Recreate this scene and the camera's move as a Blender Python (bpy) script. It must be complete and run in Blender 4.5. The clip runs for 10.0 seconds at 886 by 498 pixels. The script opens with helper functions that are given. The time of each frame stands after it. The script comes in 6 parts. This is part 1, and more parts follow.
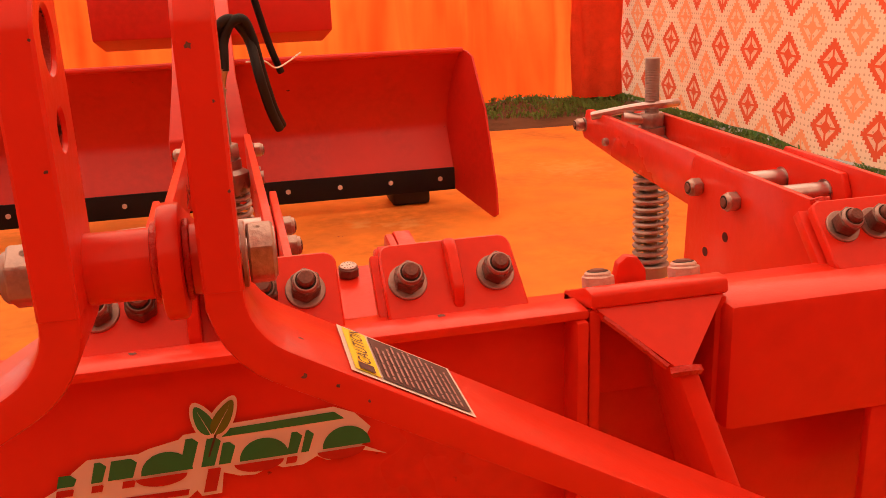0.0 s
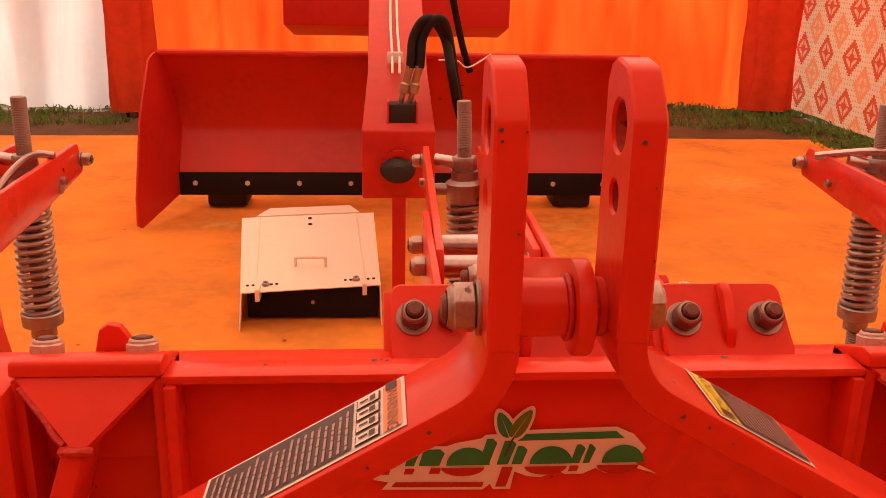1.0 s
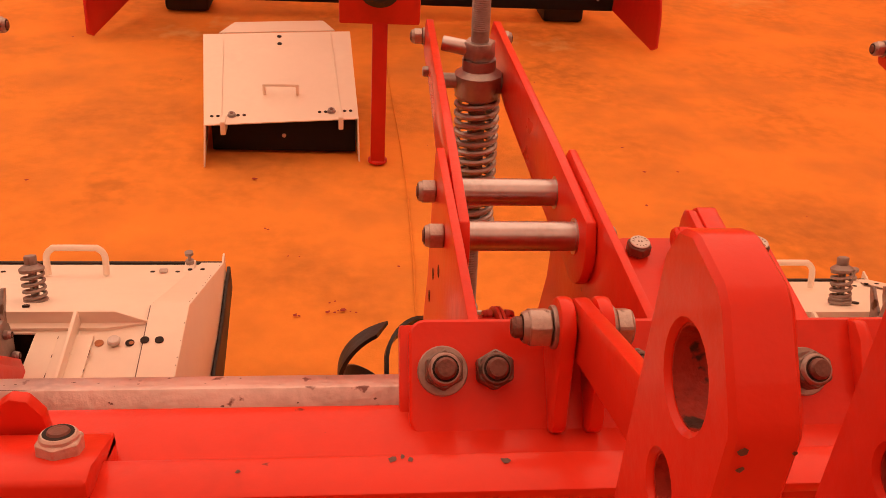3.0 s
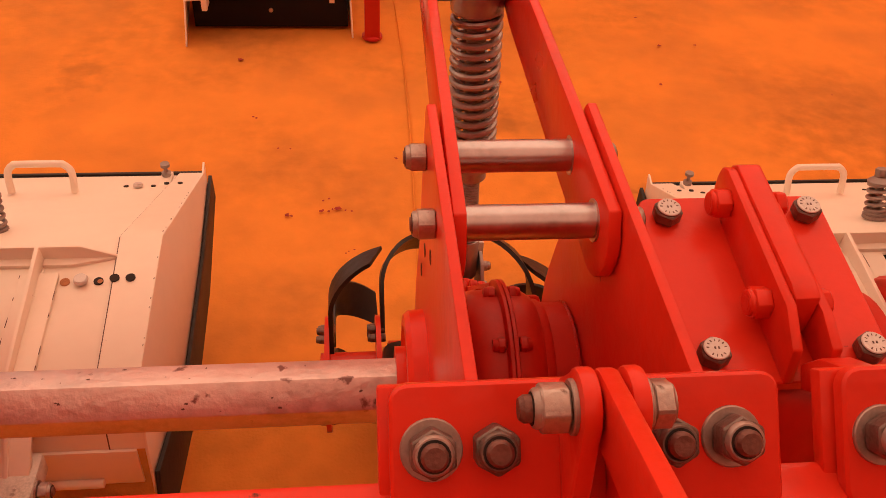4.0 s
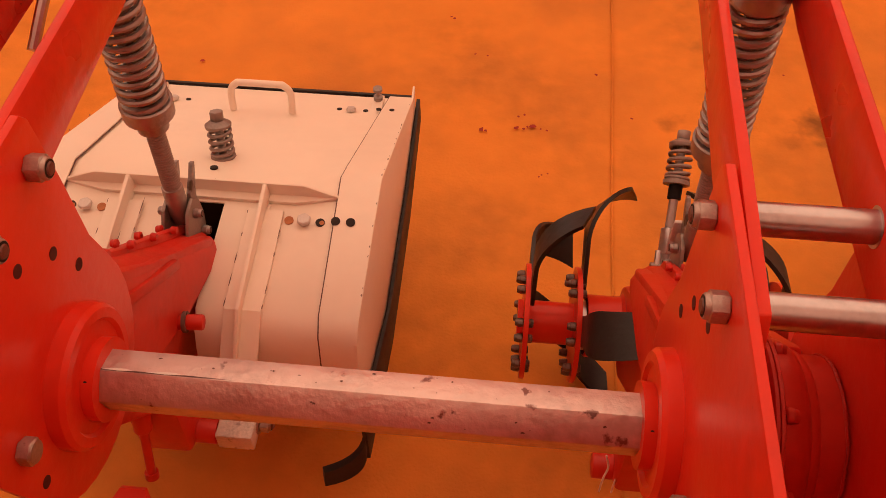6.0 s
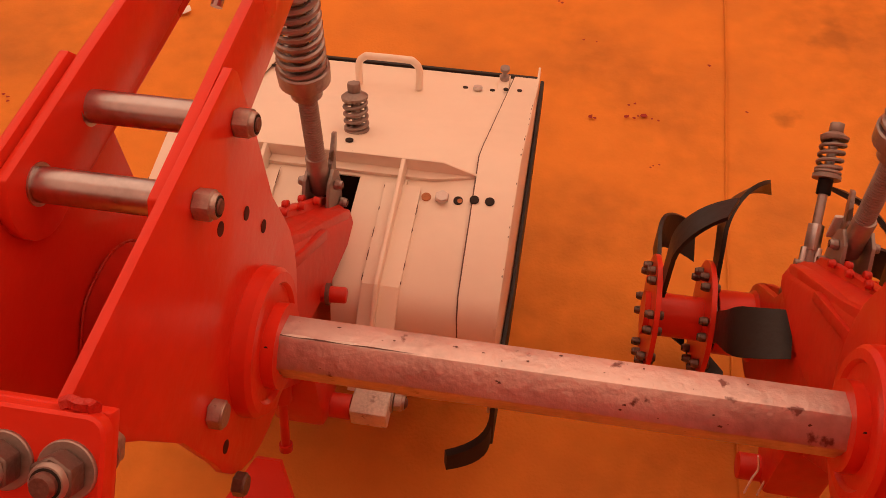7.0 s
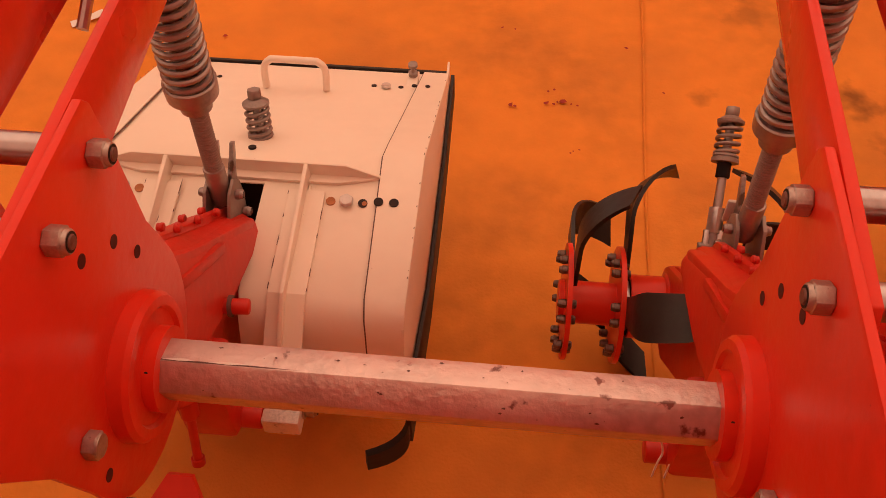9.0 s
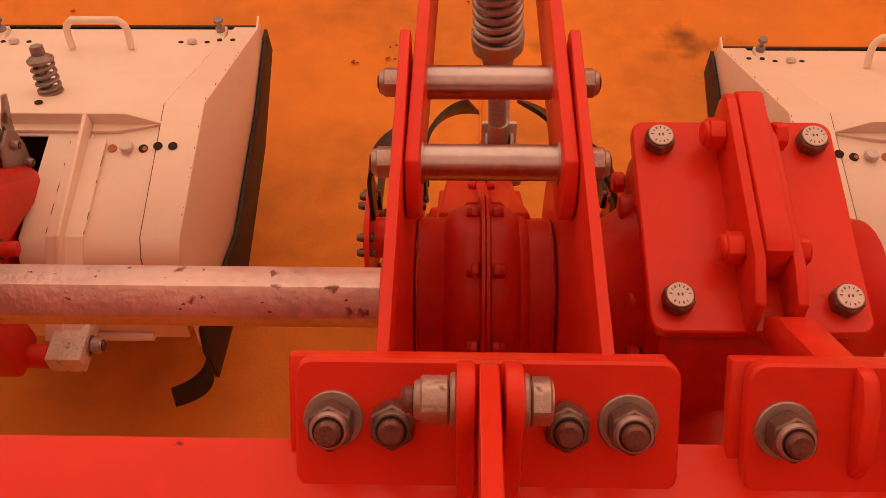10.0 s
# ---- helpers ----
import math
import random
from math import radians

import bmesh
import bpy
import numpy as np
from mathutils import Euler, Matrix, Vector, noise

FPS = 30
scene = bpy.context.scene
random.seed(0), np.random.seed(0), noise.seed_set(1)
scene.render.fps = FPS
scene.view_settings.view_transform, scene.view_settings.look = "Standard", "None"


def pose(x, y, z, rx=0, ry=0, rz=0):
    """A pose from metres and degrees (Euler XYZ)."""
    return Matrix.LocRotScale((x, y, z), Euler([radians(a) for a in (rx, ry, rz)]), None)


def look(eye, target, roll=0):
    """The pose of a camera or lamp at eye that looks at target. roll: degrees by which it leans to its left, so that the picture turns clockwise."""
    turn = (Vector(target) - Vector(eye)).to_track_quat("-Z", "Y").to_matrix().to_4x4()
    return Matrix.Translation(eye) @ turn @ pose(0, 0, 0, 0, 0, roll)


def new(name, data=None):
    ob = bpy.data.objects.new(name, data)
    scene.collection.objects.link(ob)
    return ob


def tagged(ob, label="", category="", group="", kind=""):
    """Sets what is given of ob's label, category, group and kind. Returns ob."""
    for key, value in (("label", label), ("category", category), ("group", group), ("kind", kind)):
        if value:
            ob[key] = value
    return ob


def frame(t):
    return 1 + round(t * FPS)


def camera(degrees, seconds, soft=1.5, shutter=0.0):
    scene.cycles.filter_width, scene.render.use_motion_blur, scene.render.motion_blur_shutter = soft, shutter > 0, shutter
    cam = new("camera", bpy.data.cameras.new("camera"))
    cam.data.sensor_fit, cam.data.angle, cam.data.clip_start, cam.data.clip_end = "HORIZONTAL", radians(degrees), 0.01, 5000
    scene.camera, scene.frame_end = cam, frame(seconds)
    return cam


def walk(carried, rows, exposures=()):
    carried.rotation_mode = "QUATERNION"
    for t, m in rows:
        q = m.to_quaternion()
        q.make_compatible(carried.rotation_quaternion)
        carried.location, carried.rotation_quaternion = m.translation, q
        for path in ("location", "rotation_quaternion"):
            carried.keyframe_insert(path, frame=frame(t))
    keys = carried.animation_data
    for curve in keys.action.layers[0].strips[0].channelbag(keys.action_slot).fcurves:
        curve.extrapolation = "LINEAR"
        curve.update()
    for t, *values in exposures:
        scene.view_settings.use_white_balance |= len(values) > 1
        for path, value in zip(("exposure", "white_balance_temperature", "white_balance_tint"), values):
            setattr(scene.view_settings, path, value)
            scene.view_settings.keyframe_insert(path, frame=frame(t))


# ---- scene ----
cam = camera(52.9, 10.0, 0.7)
PATH = [
    (0, (0.028, -0.703, 1.241), (0.453, 1.162, 0.659), -2.2),
    (0.5, (-0.076, -0.739, 1.29), (0.132, 1.164, 0.711), 0.1),
    (1, (-0.123, -0.75, 1.301), (0.013, 1.153, 0.702), 1.1),
    (1.5, (-0.131, -0.748, 1.32), (0.021, 1.145, 0.691), 2.0),
    (2, (-0.142, -0.72, 1.347), (0.006, 1.149, 0.648), 2.6),
    (2.5, (-0.144, -0.592, 1.36), (0.024, 1.211, 0.512), 3.1),
    (3, (-0.155, -0.454, 1.369), (0.051, 1.251, 0.344), 3.7),
    (3.2, (-0.158, -0.42, 1.374), (0.06, 1.248, 0.291), 4.0),
    (4.3, (-0.11, -0.231, 1.386), (0.068, 1.23, 0.033), 3.0),
    (4.5, (-0.095, -0.205, 1.392), (0.069, 1.227, 0.005), 3.0),
    (5, (-0.079, -0.175, 1.425), (0.021, 1.19, -0.033), 3.0),
    (5.5, (-0.13, -0.168, 1.463), (-0.114, 1.136, -0.053), 2.6),
    (6, (-0.233, -0.157, 1.467), (-0.36, 1.136, -0.053), 0.0),
    (6.2, (-0.27, -0.165, 1.47), (-0.452, 1.123, -0.049), -0.0),
    (7.3, (-0.384, -0.16, 1.425), (-0.637, 1.072, -0.13), -1.4),
    (7.5, (-0.399, -0.147, 1.44), (-0.677, 1.051, -0.137), -2.3),
    (8, (-0.429, -0.136, 1.456), (-0.744, 1.077, -0.102), -4.3),
    (8.5, (-0.407, -0.118, 1.459), (-0.646, 1.128, -0.087), -2.3),
    (9, (-0.291, -0.137, 1.454), (-0.427, 1.109, -0.105), -0.7),
    (9.5, (-0.153, -0.175, 1.451), (-0.245, 1.056, -0.123), -1.5),
    (10, (-0.021, -0.22, 1.449), (-0.07, 1.005, -0.132), -1.3),
]
walk(cam, [(t, look(eye, target, roll)) for t, eye, target, roll in PATH], [(0, 1.26), (1, 1.10), (2, 1.05), (3.0, 0.89), (4.5, 0.79), (6, 0.63), (7, 0.61), (10, 0.62)])

# ---- world and light ----
world = bpy.data.worlds.new("sky")
scene.world = world
world.use_nodes = True
wn = world.node_tree.nodes
sky = wn.new("ShaderNodeTexSky")
sky.sky_type = "NISHITA"
sky.sun_disc = False
sky.sun_elevation, sky.sun_rotation = radians(48), radians(28)
world.node_tree.links.new(sky.outputs[0], wn["Background"].inputs[0])
wn["Background"].inputs[1].default_value = 0.12
sun = new("sun", bpy.data.lights.new("sun", "SUN"))
sun.data.energy, sun.data.angle, sun.data.color = 5.0, radians(0.5), (1.0, 0.95, 0.88)
sun.matrix_world = look((3.2, 6.0, 7.5), (0, 0, 0))

# ---- materials ----


def mat(name, color, rough=0.5, metal=0.0, var=0.12, scale=6.0, bump=0.0, bscale=60.0, wear=None, wamt=0.0, wscale=9.0, spec=0.5, coat=0.0, dirt=0.0):
    m = bpy.data.materials.new(name)
    m.use_nodes = True
    nt = m.node_tree
    b = nt.nodes["Principled BSDF"]
    b.inputs["Roughness"].default_value, b.inputs["Metallic"].default_value = rough, metal
    b.inputs["Specular IOR Level"].default_value = spec
    b.inputs["Coat Weight"].default_value = coat
    tc = nt.nodes.new("ShaderNodeTexCoord")

    def noise_at(sc, detail=4.0):
        n = nt.nodes.new("ShaderNodeTexNoise")
        n.inputs["Scale"].default_value, n.inputs["Detail"].default_value = sc, detail
        nt.links.new(tc.outputs["Object"], n.inputs["Vector"])
        return n

    def ramp(src, lo, hi):
        r = nt.nodes.new("ShaderNodeMapRange")
        r.inputs[1].default_value, r.inputs[2].default_value = lo, hi
        nt.links.new(src, r.inputs[0])
        return r.outputs[0]

    def mix(fac, a, bcol, blend="MIX"):
        x = nt.nodes.new("ShaderNodeMix")
        x.data_type, x.blend_type = "RGBA", blend
        for sock, v in ((x.inputs[0], fac), (x.inputs[6], a), (x.inputs[7], bcol)):
            if isinstance(v, (int, float)):
                sock.default_value = v
            elif isinstance(v, tuple):
                sock.default_value = (*v, 1.0)
            else:
                nt.links.new(v, sock)
        return x.outputs[2]

    big = noise_at(scale)
    fine = noise_at(scale * 9)
    lo = tuple(c * (1 - var) for c in color)
    hi = tuple(min(1.0, c * (1 + var)) for c in color)
    col = mix(ramp(big.outputs[0], 0.3, 0.7), lo, hi)
    col = mix(ramp(fine.outputs[0], 0.35, 0.75), col, tuple(min(1, c * (1 + var * 0.6)) for c in color))
    if wear:
        w = noise_at(wscale, 6.0)
        col = mix(ramp(w.outputs[0], 0.72 - wamt, 0.76 - wamt), col, wear)
    if dirt:
        d = noise_at(2.3, 5.0)
        f = nt.nodes.new("ShaderNodeMath")
        f.operation = "MULTIPLY"
        nt.links.new(ramp(d.outputs[0], 0.45, 0.8), f.inputs[0])
        f.inputs[1].default_value = dirt
        col = mix(f.outputs[0], col, (0.16, 0.09, 0.05))
    nt.links.new(col, b.inputs["Base Color"])
    rr = nt.nodes.new("ShaderNodeMapRange")
    rr.inputs[3].default_value, rr.inputs[4].default_value = max(0.02, rough - 0.1), min(1.0, rough + 0.12)
    nt.links.new(big.outputs[0], rr.inputs[0])
    nt.links.new(rr.outputs[0], b.inputs["Roughness"])
    if bump:
        bn = nt.nodes.new("ShaderNodeBump")
        bn.inputs["Strength"].default_value = bump
        bn.inputs["Distance"].default_value = 0.004
        nb = noise_at(bscale, 5.0)
        nt.links.new(nb.outputs[0], bn.inputs["Height"])
        nt.links.new(bn.outputs[0], b.inputs["Normal"])
    return m


def cloth(name, color, trans=0.5, var=0.1, scale=3.0, weave=260.0, streak=0.0, lean=20.0):
    m = mat(name, color, 0.9, 0, var, scale, 0.15, weave, spec=0.1)
    nt = m.node_tree
    b = nt.nodes["Principled BSDF"]
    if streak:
        # shading of folds put into the colour as long darker streaks
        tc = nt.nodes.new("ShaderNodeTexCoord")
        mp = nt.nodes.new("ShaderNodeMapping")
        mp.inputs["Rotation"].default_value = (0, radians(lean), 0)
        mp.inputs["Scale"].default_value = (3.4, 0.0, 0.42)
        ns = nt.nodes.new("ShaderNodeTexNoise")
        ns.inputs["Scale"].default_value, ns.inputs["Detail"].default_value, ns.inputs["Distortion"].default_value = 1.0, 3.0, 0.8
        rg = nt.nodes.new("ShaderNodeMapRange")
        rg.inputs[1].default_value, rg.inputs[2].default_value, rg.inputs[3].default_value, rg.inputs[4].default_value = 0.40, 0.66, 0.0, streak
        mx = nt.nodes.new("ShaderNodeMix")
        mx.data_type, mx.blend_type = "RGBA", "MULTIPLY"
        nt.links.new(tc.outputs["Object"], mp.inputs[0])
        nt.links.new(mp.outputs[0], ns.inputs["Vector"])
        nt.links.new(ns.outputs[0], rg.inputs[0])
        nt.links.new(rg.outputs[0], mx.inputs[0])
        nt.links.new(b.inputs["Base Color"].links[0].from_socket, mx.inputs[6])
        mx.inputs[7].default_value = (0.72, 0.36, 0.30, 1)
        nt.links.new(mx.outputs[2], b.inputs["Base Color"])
    tr = nt.nodes.new("ShaderNodeBsdfTranslucent")
    src = b.inputs["Base Color"].links[0].from_socket
    nt.links.new(src, tr.inputs[0])
    mx = nt.nodes.new("ShaderNodeMixShader")
    mx.inputs[0].default_value = trans
    nt.links.new(b.outputs[0], mx.inputs[1])
    nt.links.new(tr.outputs[0], mx.inputs[2])
    nt.links.new(mx.outputs[0], nt.nodes["Material Output"].inputs[0])
    return m


RED = mat("red_paint", (0.70, 0.039, 0.0175), 0.30, 0, 0.12, 5.0, 0.12, 90.0, (0.10, 0.018, 0.010), -0.022, 55.0, spec=0.20, coat=0.15)
# same red, darkened in the colour because the leveller stands in shade
REDL = mat("shaded_red_paint", (0.50, 0.020, 0.012), 0.38, 0, 0.14, 3.0, 0.10, 60.0, (0.10, 0.02, 0.015), -0.03, 40.0, spec=0.35)
# rough cast red, its base also darkened for the shade round the hub
REDC = mat("shaded_red_cast_paint", (0.55, 0.022, 0.0095), 0.40, 0, 0.16, 8.0, 0.22, 45.0, spec=0.4)
WELD = mat("weld_red", (0.50, 0.02, 0.01), 0.4, 0, 0.2, 30.0, 0.8, 160.0)
CREAM = mat("cream_paint", (0.88, 0.79, 0.67), 0.40, 0, 0.04, 4.0, 0.06, 80.0, (0.30, 0.13, 0.07), -0.05, 40.0, dirt=0.10)
STEEL = mat("bright_steel", (0.50, 0.46, 0.465), 0.32, 1.0, 0.22, 14.0, 0.05, 150.0, (0.20, 0.13, 0.10), -0.01, 24.0)
DULL = mat("dull_zinc", (0.36, 0.32, 0.31), 0.38, 0.75, 0.25, 16.0, 0.25, 130.0, (0.13, 0.08, 0.06), 0.02, 18.0)
HEXST = mat("rolled_steel", (0.60, 0.49, 0.465), 0.40, 0.85, 0.30, 9.0, 0.30, 110.0, (0.24, 0.14, 0.13), 0.06, 38.0)
NUTM = mat("dirty_nut_steel", (0.17, 0.125, 0.11), 0.40, 0.6, 0.30, 40.0, 0.3, 150.0, (0.07, 0.035, 0.028), 0.03, 45.0)
NUTZ = mat("plated_nut_steel", (0.42, 0.35, 0.32), 0.36, 0.7, 0.25, 40.0, 0.3, 150.0, (0.15, 0.09, 0.07), 0.07, 60.0)
NUTP = mat("overpainted_nut", (0.62, 0.50, 0.45), 0.40, 0.3, 0.15, 30.0, 0.3, 150.0, (0.55, 0.12, 0.07), 0.04, 60.0)
STUD = mat("bolt_end", (0.17, 0.075, 0.060), 0.5, 0.35, 0.30, 50.0, 0.3, 200.0)
WASH = mat("washer_steel", (0.36, 0.29, 0.265), 0.42, 0.6, 0.25, 40.0, 0.2, 150.0, (0.16, 0.09, 0.07), 0.04, 50.0)
WORNB = mat("worn_cream_block", (0.62, 0.56, 0.50), 0.5, 0.1, 0.25, 30.0, 0.4, 120.0, (0.30, 0.24, 0.21), 0.10, 40.0)
RUSTB = mat("brown_rust", (0.42, 0.17, 0.07), 0.8, 0, 0.3, 60.0)
RUSTY = mat("rusty_bore", (0.34, 0.03, 0.016), 0.6, 0.1, 0.4, 40.0, 0.5, 200.0, (0.05, 0.02, 0.014), 0.14, 90.0)
THREAD = mat("threaded_steel", (0.30, 0.25, 0.23), 0.5, 0.6, 0.2, 20.0)
BLADE = mat("blade_steel", (0.022, 0.020, 0.020), 0.42, 0.3, 0.3, 10.0, 0.3, 50.0)
RUBBER = mat("rubber", (0.016, 0.014, 0.014), 0.6, 0, 0.3, 12.0, 0.2, 80.0)
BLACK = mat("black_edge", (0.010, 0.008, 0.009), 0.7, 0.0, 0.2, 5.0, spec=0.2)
HOSE = mat("hose_rubber", (0.011, 0.009, 0.009), 0.6, 0, 0.2, 30.0, 0.3, 300.0, spec=0.25)
BRASS = mat("fitting_brass", (0.40, 0.30, 0.20), 0.40, 0.8, 0.15, 20.0)
WHITE = mat("white_vinyl", (0.80, 0.78, 0.74), 0.4, 0, 0.03, 8.0)
YELLOW = mat("yellow_vinyl", (0.90, 0.84, 0.03), 0.4, 0, 0.04, 8.0)
PRINTW = mat("print_grey", (0.42, 0.30, 0.30), 0.5, 0, 0.05, 8.0)
INK = mat("dark_ink", (0.06, 0.035, 0.035), 0.45, 0, 0.1, 20.0)
LEAFY = mat("leaf_vinyl", (0.10, 0.20, 0.03), 0.4, 0, 0.1, 12.0)
ZINC = mat("zinc_plate", (0.62, 0.58, 0.55), 0.42, 0.25, 0.12, 30.0, 0.2, 200.0, (0.35, 0.24, 0.20), -0.02, 60.0)
SPECK = mat("scale_and_shade_brown", (0.13, 0.07, 0.06), 0.6, 0, 0.2, 60.0)
GREEN = mat("green_vinyl", (0.012, 0.26, 0.09), 0.4, 0, 0.1, 12.0)
DRED = mat("deep_red_vinyl", (0.45, 0.01, 0.01), 0.4, 0, 0.06, 12.0)
ORANGEV = mat("orange_vinyl", (0.85, 0.30, 0.12), 0.4, 0, 0.04, 8.0)
# dark colours put in for the shade inside holes and recesses
HOLER = mat("red_hole_shade", (0.07, 0.008, 0.006), 0.8, 0, 0.1, 8.0)
HOLE = mat("hole_shade_dark", (0.02, 0.012, 0.01), 0.8, 0, 0.1, 8.0)
CARPET = mat("orange_carpet", (0.73, 0.262, 0.045), 0.95, 0, 0.20, 1.9, 0.4, 150.0, (0.50, 0.14, 0.025), -0.045, 5.0, spec=0.1, dirt=0.45)


def stain(m, spots, color):
    """Dark spills with ragged edges at fixed places of the carpet: (x, y, radius, strength)."""
    nt = m.node_tree
    b = nt.nodes["Principled BSDF"]
    tc = nt.nodes.new("ShaderNodeTexCoord")
    rag = nt.nodes.new("ShaderNodeTexNoise")
    rag.inputs["Scale"].default_value, rag.inputs["Detail"].default_value = 14.0, 6.0
    nt.links.new(tc.outputs["Object"], rag.inputs["Vector"])
    for x, y, r, k in spots:
        d = nt.nodes.new("ShaderNodeVectorMath")
        d.operation = "DISTANCE"
        nt.links.new(tc.outputs["Object"], d.inputs[0])
        d.inputs[1].default_value = (x, y, 0)
        fall = nt.nodes.new("ShaderNodeMapRange")
        fall.inputs[1].default_value, fall.inputs[2].default_value = 0.0, r
        fall.inputs[3].default_value, fall.inputs[4].default_value = 0.36, -0.25
        nt.links.new(d.outputs["Value"], fall.inputs[0])
        add = nt.nodes.new("ShaderNodeMath")
        nt.links.new(fall.outputs[0], add.inputs[0])
        nt.links.new(rag.outputs[0], add.inputs[1])
        edge = nt.nodes.new("ShaderNodeMapRange")
        edge.inputs[1].default_value, edge.inputs[2].default_value = 0.58, 0.86
        edge.inputs[4].default_value = k
        nt.links.new(add.outputs[0], edge.inputs[0])
        mx = nt.nodes.new("ShaderNodeMix")
        mx.data_type = "RGBA"
        nt.links.new(edge.outputs[0], mx.inputs[0])
        nt.links.new(b.inputs["Base Color"].links[0].from_socket, mx.inputs[6])
        mx.inputs[7].default_value = (*color, 1)
        nt.links.new(mx.outputs[2], b.inputs["Base Color"])


stain(CARPET, [(0.53, 1.58, 0.14, 0.75), (0.60, 1.42, 0.13, 0.6), (0.66, 1.55, 0.10, 0.4), (0.46, 1.50, 0.07, 0.3), (0.30, 1.9, 0.15, 0.35), (0.16, 1.55, 0.10, 0.4), (-0.95, 2.2, 0.25, 0.3), (0.8, 3.4, 0.4, 0.3), (-0.6, 3.6, 0.5, 0.25)], (0.16, 0.07, 0.025))
stain(CARPET, [(-0.98, 3.85, 0.24, 0.55), (-0.80, 4.02, 0.20, 0.5), (0.62, 3.88, 0.20, 0.5), (0.86, 3.82, 0.22, 0.5), (-2.2, 4.2, 0.5, 0.35), (2.2, 4.8, 0.6, 0.35), (1.4, 5.4, 0.5, 0.3)], (0.72, 0.45, 0.15))
FLECK = mat("red_scrap", (0.30, 0.025, 0.015), 0.8, 0, 0.3, 30.0)
SOIL = mat("trampled_soil", (0.11, 0.065, 0.038), 0.95, 0, 0.4, 3.0, 0.8, 20.0, spec=0.1)
GRASS = mat("grass_blades", (0.12, 0.20, 0.045), 0.7, 0, 0.4, 2.0, spec=0.2)
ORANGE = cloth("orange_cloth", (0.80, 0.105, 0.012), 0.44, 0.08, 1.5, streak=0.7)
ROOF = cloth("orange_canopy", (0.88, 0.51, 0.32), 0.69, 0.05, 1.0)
# cloth of the added unseen walls, dark so that they cut light
REDD = cloth("light_blocking_cloth", (0.42, 0.12, 0.05), 0.25, 0.12, 3.0)
# unseen front canopy, made denser to hold back light over the machine
ROOFD = cloth("dimmed_front_canopy", (0.66, 0.31, 0.185), 0.56, 0.05, 1.0)
REDCL = cloth("red_cloth", (0.74, 0.085, 0.03), 0.36, 0.16, 9.0)
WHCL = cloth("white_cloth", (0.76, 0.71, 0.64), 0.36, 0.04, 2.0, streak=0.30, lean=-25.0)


def motif_cloth():
    m = cloth("printed_cloth", (0.74, 0.46, 0.27), 0.28, 0.05, 2.0)
    nt = m.node_tree
    b = nt.nodes["Principled BSDF"]
    uv = nt.nodes.new("ShaderNodeUVMap")
    sep = nt.nodes.new("ShaderNodeSeparateXYZ")
    nt.links.new(uv.outputs[0], sep.inputs[0])

    def op(kind, a, c=None):
        n = nt.nodes.new("ShaderNodeMath")
        n.operation = kind
        for k, v in enumerate((a, c)):
            if v is None:
                continue
            if isinstance(v, (int, float)):
                n.inputs[k].default_value = v
            else:
                nt.links.new(v, n.inputs[k])
        return n.outputs[0]

    def diamonds(du, dv, size):
        # a printed lozenge with a toothed edge, pale windows and a solid heart
        fu = op("SUBTRACT", op("FRACT", op("ADD", sep.outputs[0], du)), 0.5)
        fv = op("SUBTRACT", op("FRACT", op("ADD", sep.outputs[1], dv)), 0.5)
        au, av = op("ABSOLUTE", fu), op("ABSOLUTE", fv)
        teeth = op("MULTIPLY", op("SINE", op("MULTIPLY", op("SUBTRACT", au, av), 62.0)), 0.026)
        d = op("ADD", op("ADD", op("MULTIPLY", au, 1.12), op("MULTIPLY", av, 0.92)), teeth)
        body = op("LESS_THAN", d, size)
        inner = op("ADD", op("MULTIPLY", au, 1.1), av)
        band = op("MULTIPLY", op("LESS_THAN", inner, size * 0.66), op("GREATER_THAN", inner, size * 0.34))
        cross = op("LESS_THAN", op("MINIMUM", au, av), 0.020)
        window = op("MULTIPLY", band, op("SUBTRACT", 1.0, cross))
        return op("MULTIPLY", body, op("SUBTRACT", 1.0, op("MULTIPLY", window, 0.72)))

    def dots(n):
        fu = op("SUBTRACT", op("FRACT", op("MULTIPLY", sep.outputs[0], n)), 0.5)
        fv = op("SUBTRACT", op("FRACT", op("MULTIPLY", sep.outputs[1], n * 0.9)), 0.5)
        d = op("ADD", op("MULTIPLY", fu, fu), op("MULTIPLY", fv, fv))
        return op("MULTIPLY", op("LESS_THAN", d, 0.035), 0.6)

    one = diamonds(0, 0, 0.36)
    two = diamonds(0.5, 0.5, 0.36)
    base = b.inputs["Base Color"].links[0].from_socket
    last = base
    for f, c in ((dots(11.0), (0.36, 0.16, 0.08)), (one, (0.62, 0.085, 0.03)), (two, (0.80, 0.26, 0.10))):
        x = nt.nodes.new("ShaderNodeMix")
        x.data_type = "RGBA"
        nt.links.new(f, x.inputs[0])
        nt.links.new(last, x.inputs[6])
        x.inputs[7].default_value = (*c, 1)
        last = x.outputs[2]
    for n in nt.nodes:
        if n.bl_idname == "ShaderNodeBsdfTranslucent":
            nt.links.new(last, n.inputs[0])
    nt.links.new(last, b.inputs["Base Color"])
    return m


PRINT = motif_cloth()

# ---- building helpers ----
MESHES = {}


def finish(bm, name, material, smooth=35):
    bmesh.ops.recalc_face_normals(bm, faces=bm.faces)
    me = bpy.data.meshes.new(name)
    bm.to_mesh(me)
    bm.free()
    me.materials.append(material)
    for p in me.polygons:
        p.use_smooth = True
    me.set_sharp_from_angle(angle=radians(smooth))
    return me


